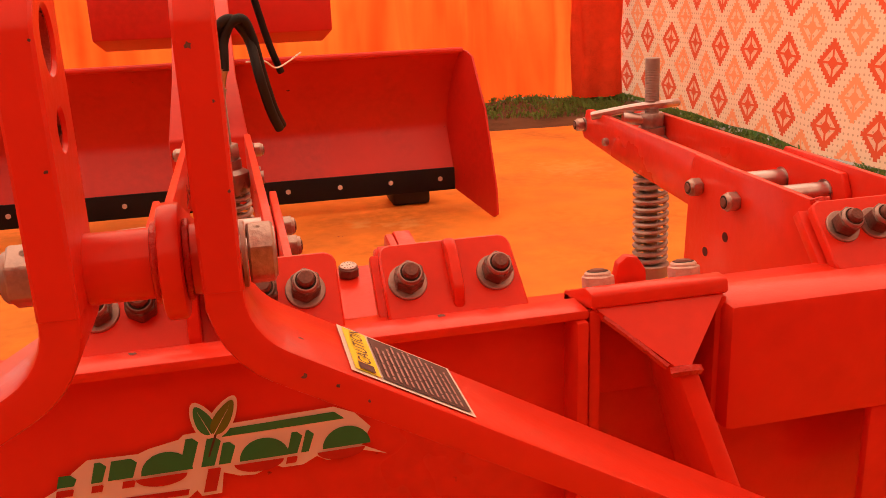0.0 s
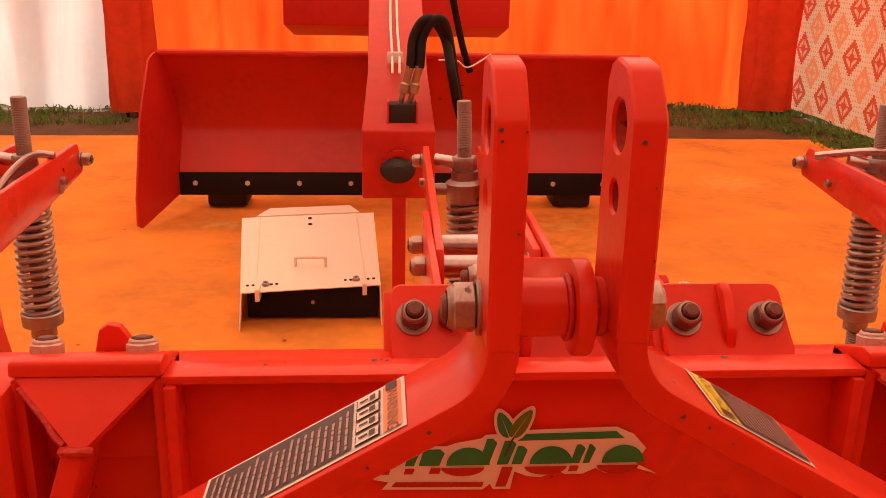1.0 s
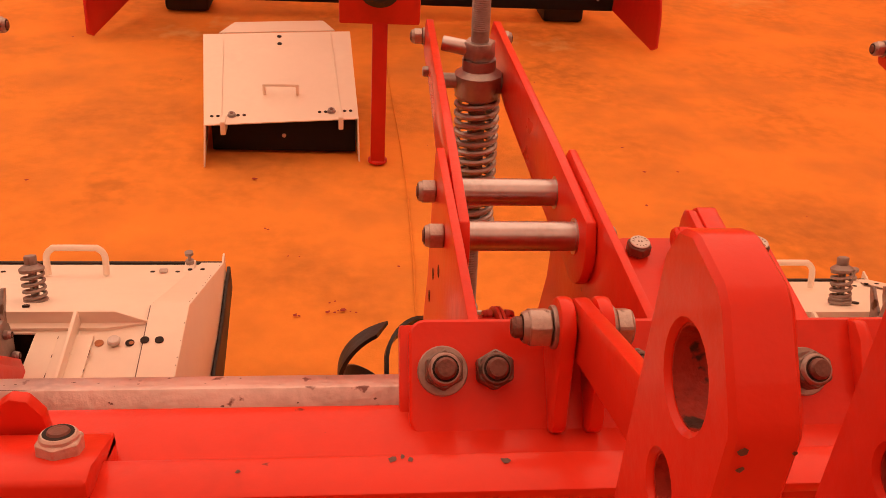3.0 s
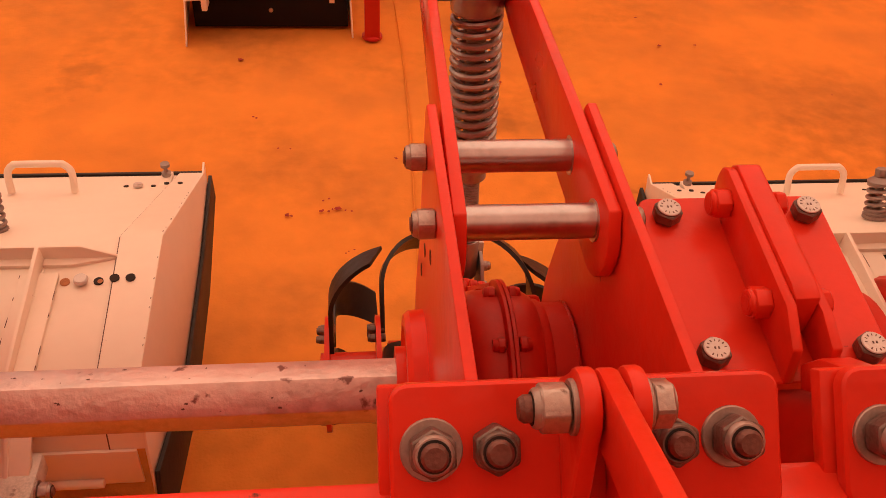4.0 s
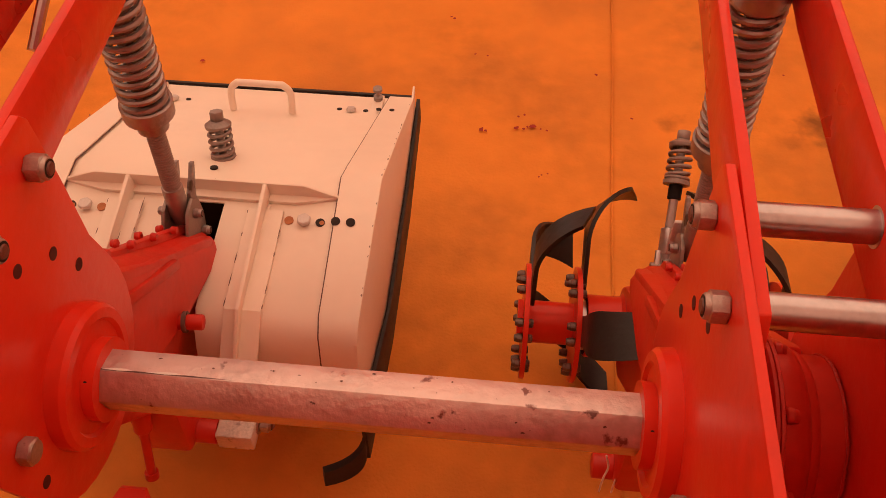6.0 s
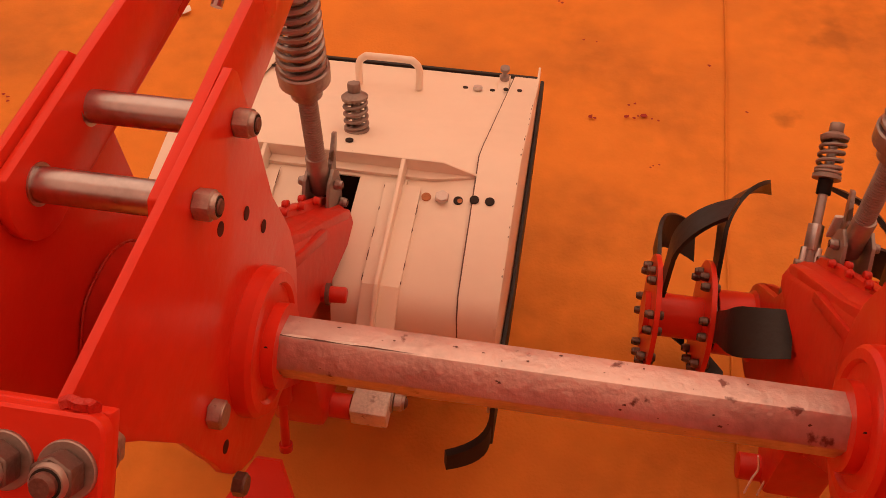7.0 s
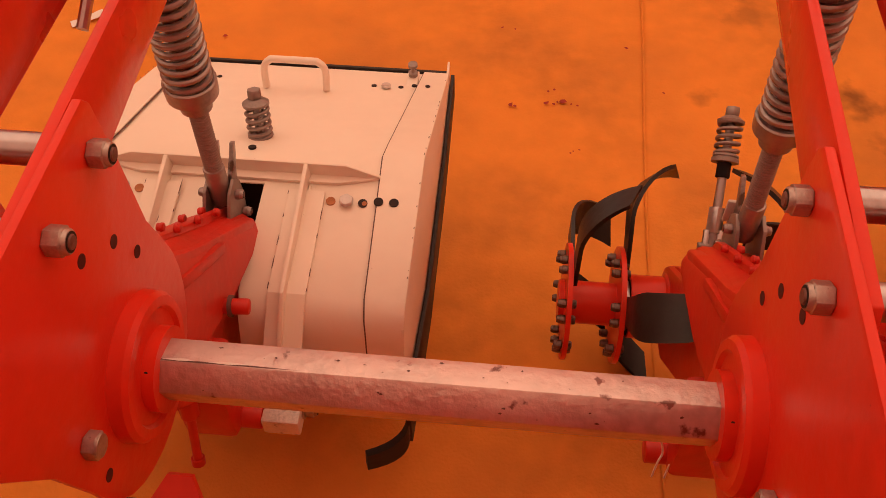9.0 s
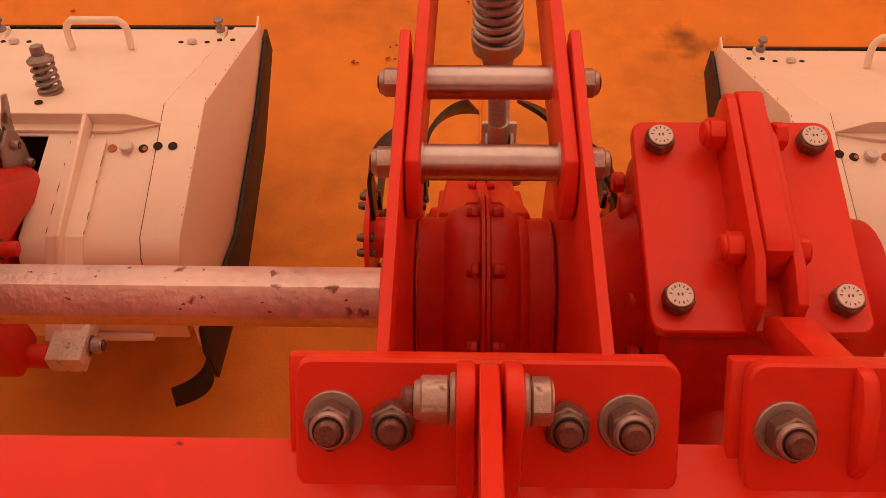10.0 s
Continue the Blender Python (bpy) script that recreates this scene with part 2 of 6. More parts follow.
def part(name, bm, material, parent=None, label="", smooth=35):
    ob = new(name, bm if isinstance(bm, bpy.types.Mesh) else finish(bm, name, material, smooth))
    if parent is not None:
        ob.parent = parent
    return tagged(ob, label)


def thing(name, label, category, group="", at=(0, 0, 0)):
    ob = new(name)
    ob.location = at
    ob.empty_display_size = 0.1
    return tagged(ob, label, category, group)


def bev(bm, r, seg=2):
    if r:
        edges = [e for e in bm.edges if len(e.link_faces) == 2 and e.calc_face_angle(0) > 0.5]
        bmesh.ops.bevel(bm, geom=edges, offset=r, segments=seg, affect="EDGES", profile=0.5, clamp_overlap=True)
    return bm


def box(x0, x1, y0, y1, z0, z1, r=0.002, bm=None):
    own = bmesh.new()
    m = Matrix.LocRotScale(((x0 + x1) / 2, (y0 + y1) / 2, (z0 + z1) / 2), None, (x1 - x0, y1 - y0, z1 - z0))
    bmesh.ops.create_cube(own, size=1, matrix=m)
    bev(own, r)
    return join(bm, own)


def join(bm, own):
    if bm is None:
        return own
    me = bpy.data.meshes.new("tmp")
    own.to_mesh(me)
    own.free()
    bm.from_mesh(me)
    bpy.data.meshes.remove(me)
    return bm


def prism(points, axis, a, b, r=0.002, bm=None):
    """Polygon points in the two other axes (in x, y, z order), pushed from a to b along axis."""
    own = bmesh.new()
    k = "xyz".index(axis)

    def put(p, v):
        q = list(p)
        q.insert(k, v)
        return own.verts.new(q)

    low, high = [put(p, a) for p in points], [put(p, b) for p in points]
    n = len(points)
    own.faces.new(low)
    own.faces.new(high[::-1])
    for i in range(n):
        own.faces.new((low[i], high[i], high[(i + 1) % n], low[(i + 1) % n]))
    bmesh.ops.recalc_face_normals(own, faces=own.faces)
    bev(own, r)
    return join(bm, own)


def plate_with_holes(outer, holes, axis, a, b, r=0.0015, seg=22):
    """A plate like prism(), with round holes (centre, radius) cut through it."""
    own = bmesh.new()
    k = "xyz".index(axis)
    loops = [list(outer)] + [[(c[0] + rad * math.cos(2 * math.pi * i / seg), c[1] + rad * math.sin(2 * math.pi * i / seg)) for i in range(seg)] for c, rad in holes]
    ends = []
    for v in (a, b):
        made, edges = [], []
        for lp in loops:
            vs = []
            for p in lp:
                q = list(p)
                q.insert(k, v)
                vs.append(own.verts.new(q))
            edges += [own.edges.new((vs[i], vs[(i + 1) % len(vs)])) for i in range(len(vs))]
            made.append(vs)
        bmesh.ops.triangle_fill(own, edges=edges, use_beauty=True)
        ends.append(made)
    for low, high in zip(*ends):
        for i in range(len(low)):
            own.faces.new((low[i], high[i], high[(i + 1) % len(low)], low[(i + 1) % len(low)]))
    bmesh.ops.recalc_face_normals(own, faces=own.faces)
    return bev(own, r, 1)


def axis_matrix(p, q):
    p, q = Vector(p), Vector(q)
    return Matrix.Translation((p + q) / 2) @ (q - p).to_track_quat("Z", "Y").to_matrix().to_4x4()


def rod(p, q, r, seg=20, r2=None, bevel=0.0, bm=None):
    own = bmesh.new()
    bmesh.ops.create_cone(own, cap_ends=True, segments=seg, radius1=r, radius2=r if r2 is None else r2, depth=(Vector(q) - Vector(p)).length, matrix=axis_matrix(p, q))
    bev(own, bevel)
    return join(bm, own)


def ring(p, q, r0, r1, seg=28, bm=None):
    """A tube from p to q, r0 inside and r1 outside."""
    own = bmesh.new()
    m = axis_matrix(p, q)
    h = (Vector(q) - Vector(p)).length / 2
    loops = []
    for r, z in ((r0, -h), (r1, -h), (r1, h), (r0, h)):
        loops.append([own.verts.new(m @ Vector((r * math.cos(2 * math.pi * i / seg), r * math.sin(2 * math.pi * i / seg), z))) for i in range(seg)])
    for k in range(4):
        a, b = loops[k], loops[(k + 1) % 4]
        for i in range(seg):
            own.faces.new((a[i], a[(i + 1) % seg], b[(i + 1) % seg], b[i]))
    return join(bm, own)


def lathe(profile, p, q, seg=32, bm=None):
    """profile: (radius, height) along p to q."""
    own = bmesh.new()
    way = (Vector(q) - Vector(p)).normalized()
    m = Matrix.Translation(p) @ way.to_track_quat("Z", "Y").to_matrix().to_4x4()
    loops = [[own.verts.new(m @ Vector((r * math.cos(2 * math.pi * i / seg), r * math.sin(2 * math.pi * i / seg), z))) for i in range(seg)] for r, z in profile]
    for a, b in zip(loops, loops[1:]):
        for i in range(seg):
            own.faces.new((a[i], a[(i + 1) % seg], b[(i + 1) % seg], b[i]))
    own.faces.new(loops[0][::-1])
    own.faces.new(loops[-1])
    return join(bm, own)


def tube(points, r, seg=10, bm=None, smooth_path=True):
    """A round bar along points, softened at the corners."""
    pts = [Vector(p) for p in points]
    if smooth_path:
        out = []
        for i in range(len(pts) - 1):
            a, b, c, d = pts[max(i - 1, 0)], pts[i], pts[i + 1], pts[min(i + 2, len(pts) - 1)]
            for k in range(6):
                t = k / 6
                out.append(0.5 * ((2 * b) + (c - a) * t + (2 * a - 5 * b + 4 * c - d) * t * t + (3 * b - a - 3 * c + d) * t ** 3))
        pts = out + [pts[-1]]
    own = bmesh.new()
    loops, up = [], None
    for i, p in enumerate(pts):
        way = (pts[min(i + 1, len(pts) - 1)] - pts[max(i - 1, 0)]).normalized()
        if up is None:
            up = way.orthogonal().normalized()
        up = (up - way * up.dot(way)).normalized()
        side = way.cross(up)
        loops.append([own.verts.new(p + r * (math.cos(2 * math.pi * k / seg) * up + math.sin(2 * math.pi * k / seg) * side)) for k in range(seg)])
    for a, b in zip(loops, loops[1:]):
        for k in range(seg):
            own.faces.new((a[k], a[(k + 1) % seg], b[(k + 1) % seg], b[k]))
    own.faces.new(loops[0][::-1])
    own.faces.new(loops[-1])
    return join(bm, own)


def coil(p, q, r, wire, turns, seg=8, per=22, bm=None):
    """A compression spring from p to q."""
    m = Matrix.Translation(p) @ (Vector(q) - Vector(p)).to_track_quat("Z", "Y").to_matrix().to_4x4()
    h = (Vector(q) - Vector(p)).length
    n = int(turns * per)
    pts = []
    for i in range(n + 1):
        t = i / n
        z = h * min(1, max(0, (t * turns - 0.7) / (turns - 1.4))) if turns > 2 else h * t
        a = 2 * math.pi * turns * t
        pts.append(m @ Vector((r * math.cos(a), r * math.sin(a), z)))
    return tube(pts, wire, seg, bm, smooth_path=False)


def hexagon(p, q, af, bm=None, bevel=0.0012, turn=0.0):
    own = bmesh.new()
    bmesh.ops.create_cone(own, cap_ends=True, segments=6, radius1=af / math.sqrt(3), radius2=af / math.sqrt(3), depth=(Vector(q) - Vector(p)).length,
                          matrix=axis_matrix(p, q) @ Matrix.Rotation(turn, 4, "Z"))
    bev(own, bevel, 1)
    return join(bm, own)


def sheet(outline, thick, r=0.0, bm=None):
    """A folded plate: outline is a list of 3D quads' rows; each row two points; thickness pushed along the normals."""
    own = bmesh.new()
    rows = [[own.verts.new(a), own.verts.new(b)] for a, b in outline]
    for (a, b), (c, d) in zip(rows, rows[1:]):
        own.faces.new((a, b, d, c))
    bmesh.ops.recalc_face_normals(own, faces=own.faces)
    bmesh.ops.solidify(own, geom=own.faces[:], thickness=thick)
    bev(own, r, 1)
    return join(bm, own)


def nut(parent, at, way, af=0.03, height=0.016, material=None, stud=0.012, washer=True, name="nut", label="", collar=True, rim=0.70):
    """A lock nut with washer, worn bolt end and a dark ring painted for the shadow gap round it, as one shared mesh
    standing at `at` along `way`.
    """
    material = material or NUTM
    key = (name, af, height, stud, washer, collar, rim, material.name)
    if key not in MESHES:
        z = 0.0
        bm = bmesh.new()

        def add(own, slot):
            for f in own.faces:
                f.material_index = slot
            join(bm, own)

        if washer:
            add(lathe([(af * 0.2, 0), (af * rim, 0), (af * rim, 0.0018), (af * (rim - 0.03), 0.0026), (af * 0.2, 0.0026)], (0, 0, 0), (0, 0, 1), 28), 2)
            z = 0.003
        add(hexagon((0, 0, z), (0, 0, z + height), af), 0)
        top = z + height
        if collar:
            add(lathe([(af * 0.47, top - 0.001), (af * 0.455, top + 0.0018), (af * 0.41, top + 0.0032), (af * 0.37, top + 0.0033)], (0, 0, 0), (0, 0, 1), 22), 2 if washer else 0)
            add(lathe([(af * 0.37, top), (af * 0.37, top + 0.0037), (af * 0.30, top + 0.0037)], (0, 0, 0), (0, 0, 1), 22), 3)
        elif not stud:
            add(lathe([(af * 0.46, top - 0.0002), (af * 0.45, top + 0.0008), (af * 0.2, top + 0.0010)], (0, 0, 0), (0, 0, 1), 22), 0)
        if stud:
            add(lathe([(af * 0.31, z), (af * 0.31, top + stud - 0.0025)] + [(af * 0.31, top + stud - 0.0024), (af * 0.24, top + stud)], (0, 0, 0), (0, 0, 1), 18), 1)
        me = finish(bm, name, material, 30)
        own_stud = {"red_paint": RED, "shaded_red_cast_paint": REDC}.get(material.name, STUD)
        for extra in (own_stud, WASH, HOLE if own_stud is STUD else own_stud):
            me.materials.append(extra)
        MESHES[key] = me
    ob = part(name, MESHES[key], None, parent, label)
    ob.matrix_local = Matrix.Translation(at) @ Vector(way).to_track_quat("Z", "Y").to_matrix().to_4x4()
    return ob


def weld(points, r=0.004, parent=None):
    own = tube([Vector(p) + Vector((noise.noise(Vector(p) * 90), noise.noise(Vector(p) * 70), 0)) * 0.0015 for p in points], r, 6)
    return part("weld_bead", own, WELD, parent)


def arc(cy, cz, r, a0, a1, n):
    return [(cy + r * math.cos(radians(a0 + (a1 - a0) * i / n)), cz + r * math.sin(radians(a0 + (a1 - a0) * i / n))) for i in range(n + 1)]


# flat disc; a dark one stands in for the shade inside a hole
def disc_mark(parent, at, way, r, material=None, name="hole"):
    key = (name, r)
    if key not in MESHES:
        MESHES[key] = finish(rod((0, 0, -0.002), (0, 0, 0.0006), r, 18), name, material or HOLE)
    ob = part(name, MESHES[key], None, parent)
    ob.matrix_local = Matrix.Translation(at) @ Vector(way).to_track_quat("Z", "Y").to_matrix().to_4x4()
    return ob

# ---- the tent: ground, carpet, cloth walls and canopy ----


def grid_mesh(name, nu, nv, place, material, uv=None, smooth=80):
    bm = bmesh.new()
    lay = bm.loops.layers.uv.new("UVMap")
    vs = [[bm.verts.new(place(i / nu, j / nv)) for j in range(nv + 1)] for i in range(nu + 1)]
    for i in range(nu):
        for j in range(nv):
            f = bm.faces.new((vs[i][j], vs[i + 1][j], vs[i + 1][j + 1], vs[i][j + 1]))
            if uv:
                for lp, (a, c) in zip(f.loops, ((i, j), (i + 1, j), (i + 1, j + 1), (i, j + 1))):
                    lp[lay].uv = uv(a / nu, c / nv)
    me = bpy.data.meshes.new(name)
    bm.to_mesh(me)
    bm.free()
    me.materials.append(material)
    for p in me.polygons:
        p.use_smooth = True
    return me


ground = tagged(new("ground", grid_mesh("ground", 40, 40, lambda u, v: (-60 + 120 * u, -55 + 120 * v, -0.03 + 0.012 * noise.noise((u * 90, v * 90, 0))), SOIL)),
                "bare trampled soil with tufts of grass", "ground", kind="structure")


def carpet_z(x, y):
    s = 0.006 * noise.noise((x * 1.1, y * 1.6, 3.0)) + 0.003 * noise.noise((x * 3.5, y * 2.5, 7.0))
    w = 0.010 * max(0.0, noise.noise((x * 0.7 + y * 0.3, y * 4.0, 1.0)) - 0.25)
    return s + w - 0.004


carpet = tagged(new("carpet", grid_mesh("carpet", 190, 190, lambda u, v: (-5.5 + 8.95 * u - 0.1 * noise.noise((v * 8, 0, 4)), -5 + 11.42 * v + 0.05 * noise.noise((u * 9, 2, 0)), carpet_z(-5.5 + 8.95 * u, -5 + 11.42 * v)), CARPET)),
                "worn orange felt carpet with stains and wrinkles", "carpet", kind="structure")
seam_bm = bmesh.new()
for xs in (0.02,):
    pts = [(xs - 0.012 * math.sin(k * 0.5), 0.3 + k * 0.2, carpet_z(xs, 0.3 + k * 0.2) + 0.0035) for k in range(31)]
    tube(pts, 0.0028, 6, seam_bm)
part("seam", seam_bm, CARPET, carpet)


def flecks():
    """Small dark red scraps trodden into the carpet."""
    rnd = random.Random(11)
    verts, faces = [], []
    for cx, cy, n, spread in ((-0.19, 1.495, 5, 0.018), (-0.197, 1.545, 2, 0.012), (-0.141, 1.492, 2, 0.006), (-0.160, 1.334, 3, 0.010), (-0.294, 1.481, 4, 0.008), (0.10, 1.75, 4, 0.25), (-0.9, 1.9, 6, 0.4), (-1.525, 1.05, 5, 0.06), (-1.738, 1.324, 3, 0.02), (-0.4, 1.94, 2, 0.01), (0.9, 2.2, 6, 0.5), (0.2, 3.2, 8, 0.7), (-1.6, 3.0, 6, 0.6), (-0.2, 0.3, 5, 0.3)):
        for _ in range(n):
            x, y, r = rnd.gauss(cx, spread), rnd.gauss(cy, spread * 0.5), rnd.choice((0.8, 1.0, 1.7)) * rnd.uniform(0.0030, 0.0062)
            k = len(verts)
            m = rnd.randint(4, 6)
            z = carpet_z(x, y) + 0.006
            for i in range(m):
                a = 6.283 * i / m
                q = r * rnd.uniform(0.5, 1.3)
                verts.append((x + q * math.cos(a), y + q * math.sin(a), z))
            faces.append(tuple(range(k, k + m)))
    me = bpy.data.meshes.new("flecks")
    me.from_pydata(verts, [], faces)
    me.materials.append(FLECK)
    return tagged(new("flecks", me), "small dark red scraps on the carpet", "debris", kind="stuff")


flecks()


def scrap(x, y, turn):
    """A torn strip of white paper, slightly curled."""
    own = bmesh.new()
    rows = []
    for k in range(6):
        u = -0.045 + 0.018 * k
        w = 0.013 - 0.002 * (k % 2)
        z = 0.006 + 0.006 * (k / 5) ** 2
        rows.append((Vector((u, -w, z)), Vector((u + 0.003, w, z + 0.002))))
    own = sheet(rows, 0.0008)
    root = thing("paper_scrap", "torn strip of white paper on the carpet", "paper", at=(x, y, carpet_z(x, y)))
    root.rotation_euler = (0, 0, turn)
    part("sheet", own, WHITE, root)


scrap(-1.435, 1.715, 0.65)


def curtain(name, p, q, z0, z1, material, fold, label, n=140, depth=0.05, seed=0.0, uv=None, lean=0.0):
    p, q = Vector(p), Vector(q)
    way = q - p
    length = way.length
    side = Vector((-way.y, way.x)).normalized()

    def place(u, v):
        s = u * length
        d = depth * (math.sin(s * fold + 2.2 * noise.noise((s * 0.7, v * 1.3, seed))) * (0.4 + 0.6 * abs(noise.noise((s * 0.9, 1.0, seed))) * 1.6))
        d += depth * 0.9 * noise.noise((s * 1.3 + v * 1.7, v * 2.2 - s * 0.4, seed + 5))
        d += lean * (1 - v) ** 2
        xy = p + way * u + side * d
        hem = 0.04 * noise.noise((s * 1.2, seed, 2)) * (1 - v)
        return (xy.x, xy.y, z0 + (z1 - z0) * v + hem)

    ob = new(name, grid_mesh(name, n, 50, place, material, uv and (lambda u, v: uv(u * length, z0 + (z1 - z0) * v))))
    return tagged(ob, label, "tent wall", kind="structure")


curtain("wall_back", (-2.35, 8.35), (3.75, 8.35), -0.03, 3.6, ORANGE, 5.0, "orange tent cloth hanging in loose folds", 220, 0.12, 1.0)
# added out of view to block a sunbeam on the left of the carpet
curtain("sunbeam_blocker", (-2.35, 8.44), (1.3, 8.44), 3.5, 4.7, ORANGE, 5.0, "unseen orange cloth added above the back wall to block a sunbeam", 80, 0.05, 8.0)
# top raised out of view to shut out the same beam
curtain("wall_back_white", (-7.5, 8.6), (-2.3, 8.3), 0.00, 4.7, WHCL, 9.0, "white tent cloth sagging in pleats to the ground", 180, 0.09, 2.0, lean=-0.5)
curtain("wall_right", (4.02, 8.2), (3.42, -6.0), 0.02, 3.6, PRINT, 1.6, "cream tent cloth printed with red diamond motifs", 240, 0.05, 3.0, uv=lambda s, z: (s / 0.50, z / 0.42))
# two walls out of view, added to darken the front and left
curtain("blocker_wall_left", (-7.5, -6.0), (-7.5, 8.6), 0.0, 3.9, REDD, 4.0, "unseen dark red cloth wall added to cut light from the left", 120, 0.06, 4.0)
curtain("blocker_wall_front", (3.5, -3.6), (-7.5, -3.6), 0.0, 3.6, REDD, 4.0, "unseen dark red cloth wall added to cut light from the front", 120, 0.06, 6.0)
# canopy out of view; its front half is dimmed to shape the light
for nm, y0, y1, m in (("ceiling", 0.4, 8.8, ROOF), ("dimmed_ceiling_front", -6.0, 0.4, ROOFD)):
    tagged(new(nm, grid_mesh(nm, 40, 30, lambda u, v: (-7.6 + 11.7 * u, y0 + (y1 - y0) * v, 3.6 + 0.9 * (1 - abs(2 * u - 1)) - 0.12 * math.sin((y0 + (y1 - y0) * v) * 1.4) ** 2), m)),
           "sunlit orange cloth canopy out of view, dimmed at its front", "tent roof", kind="structure")


def pillar(x, y, label, girth=0.24):
    root = thing("tent_pole", label, "tent pole", "tent poles", (x, y, -0.03))
    part("pole", rod((0, 0, 0), (0, 0, 3.7), 0.03, 14), DULL, root)
    bm = bmesh.new()
    n, m = 40, 30
    vs = []
    for j in range(m + 1):
        row = []
        for i in range(n):
            a = 2 * math.pi * i / n
            r = girth + 0.045 * math.sin(5 * a + 3 * noise.noise((x, j * 0.15, 0))) + 0.02 * noise.noise((a * 2, j * 0.3, x))
            row.append(bm.verts.new((r * math.cos(a), r * 0.55 * math.sin(a), 0.055 + 3.5 * j / m)))
        vs.append(row)
    for a, b in zip(vs, vs[1:]):
        for i in range(n):
            bm.faces.new((a[i], a[(i + 1) % n], b[(i + 1) % n], b[i]))
    part("cloth_wrap", bm, REDCL, root, "dark red cloth wrapped round the pole", 80)
    for dx in (0.12 - girth, girth - 0.12):
        part("leg", box(dx - 0.012, dx + 0.012, -0.02, 0.02, 0, 0.3), BLACK, root)
    return root


pillar(-2.36, 7.5, "tent pole wrapped in dark red cloth beside the white wall", 0.185)
pillar(3.68, 7.92, "tent pole wrapped in dark red cloth in the corner")


def grass(name, spots, label):
    verts, faces = [], []
    rnd = random.Random(5)
    for x0, x1, y0, y1, n in spots:
        for _ in range(n):
            x, y = rnd.uniform(x0, x1), rnd.uniform(y0, y1)
            if noise.noise((x * 1.7, y * 2.5, 0)) < -0.12:
                continue
            h, a, w, b = rnd.uniform(0.0, 0.045), rnd.uniform(0, 6.28), rnd.uniform(0.003, 0.007), rnd.uniform(0.01, 0.06)
            c, s = math.cos(a), math.sin(a)
            k = len(verts)
            verts += [(x - w * s, y + w * c, -0.03), (x + w * s, y - w * c, -0.03), (x + b * 0.4 * c, y + b * 0.4 * s, h * 0.7), (x + b * c, y + b * s, h)]
            faces += [(k, k + 1, k + 2), (k, k + 2, k + 3)]
    me = bpy.data.meshes.new(name)
    me.from_pydata(verts, [], faces)
    me.materials.append(GRASS)
    return tagged(new(name, me), label, "grass", kind="stuff")


grass("grass", [(-6.5, 3.9, 7.0, 8.9, 15000), (3.4, 4.2, 3.0, 8.2, 6000)], "patchy green grass between carpet and tent walls")

# ---- rotary weeder: hitch frame with toolbar ----
frame_ob = thing("implement_frame", "red painted three-point hitch frame with square toolbar", "implement frame")
FX = -0.008
toolbar = part("toolbar", box(-1.25, 1.25, -0.056, 0.014, 0.893, 0.966, 0.006), RED, frame_ob)
# front channel panel with its folded lip
panel = part("front_panel", box(FX - 0.29, FX + 0.29, -0.066, -0.060, 0.62, 0.982, 0.001), RED, frame_ob)
part("panel_lip", box(FX - 0.292, FX + 0.292, -0.090, -0.058, 0.979, 0.987, 0.002), RED, panel)
for s in (-1, 1):
    part("panel_flange", box(FX + s * 0.285 - 0.005, FX + s * 0.285 + 0.005, -0.095, -0.060, 0.62, 0.979, 0.002), RED, panel)
    part("side_panel", box(min(FX + s * 0.408, FX + s * 1.1), max(FX + s * 0.408, FX + s * 1.1), -0.105, -0.045, 0.867, 0.981, 0.008), RED, frame_ob)


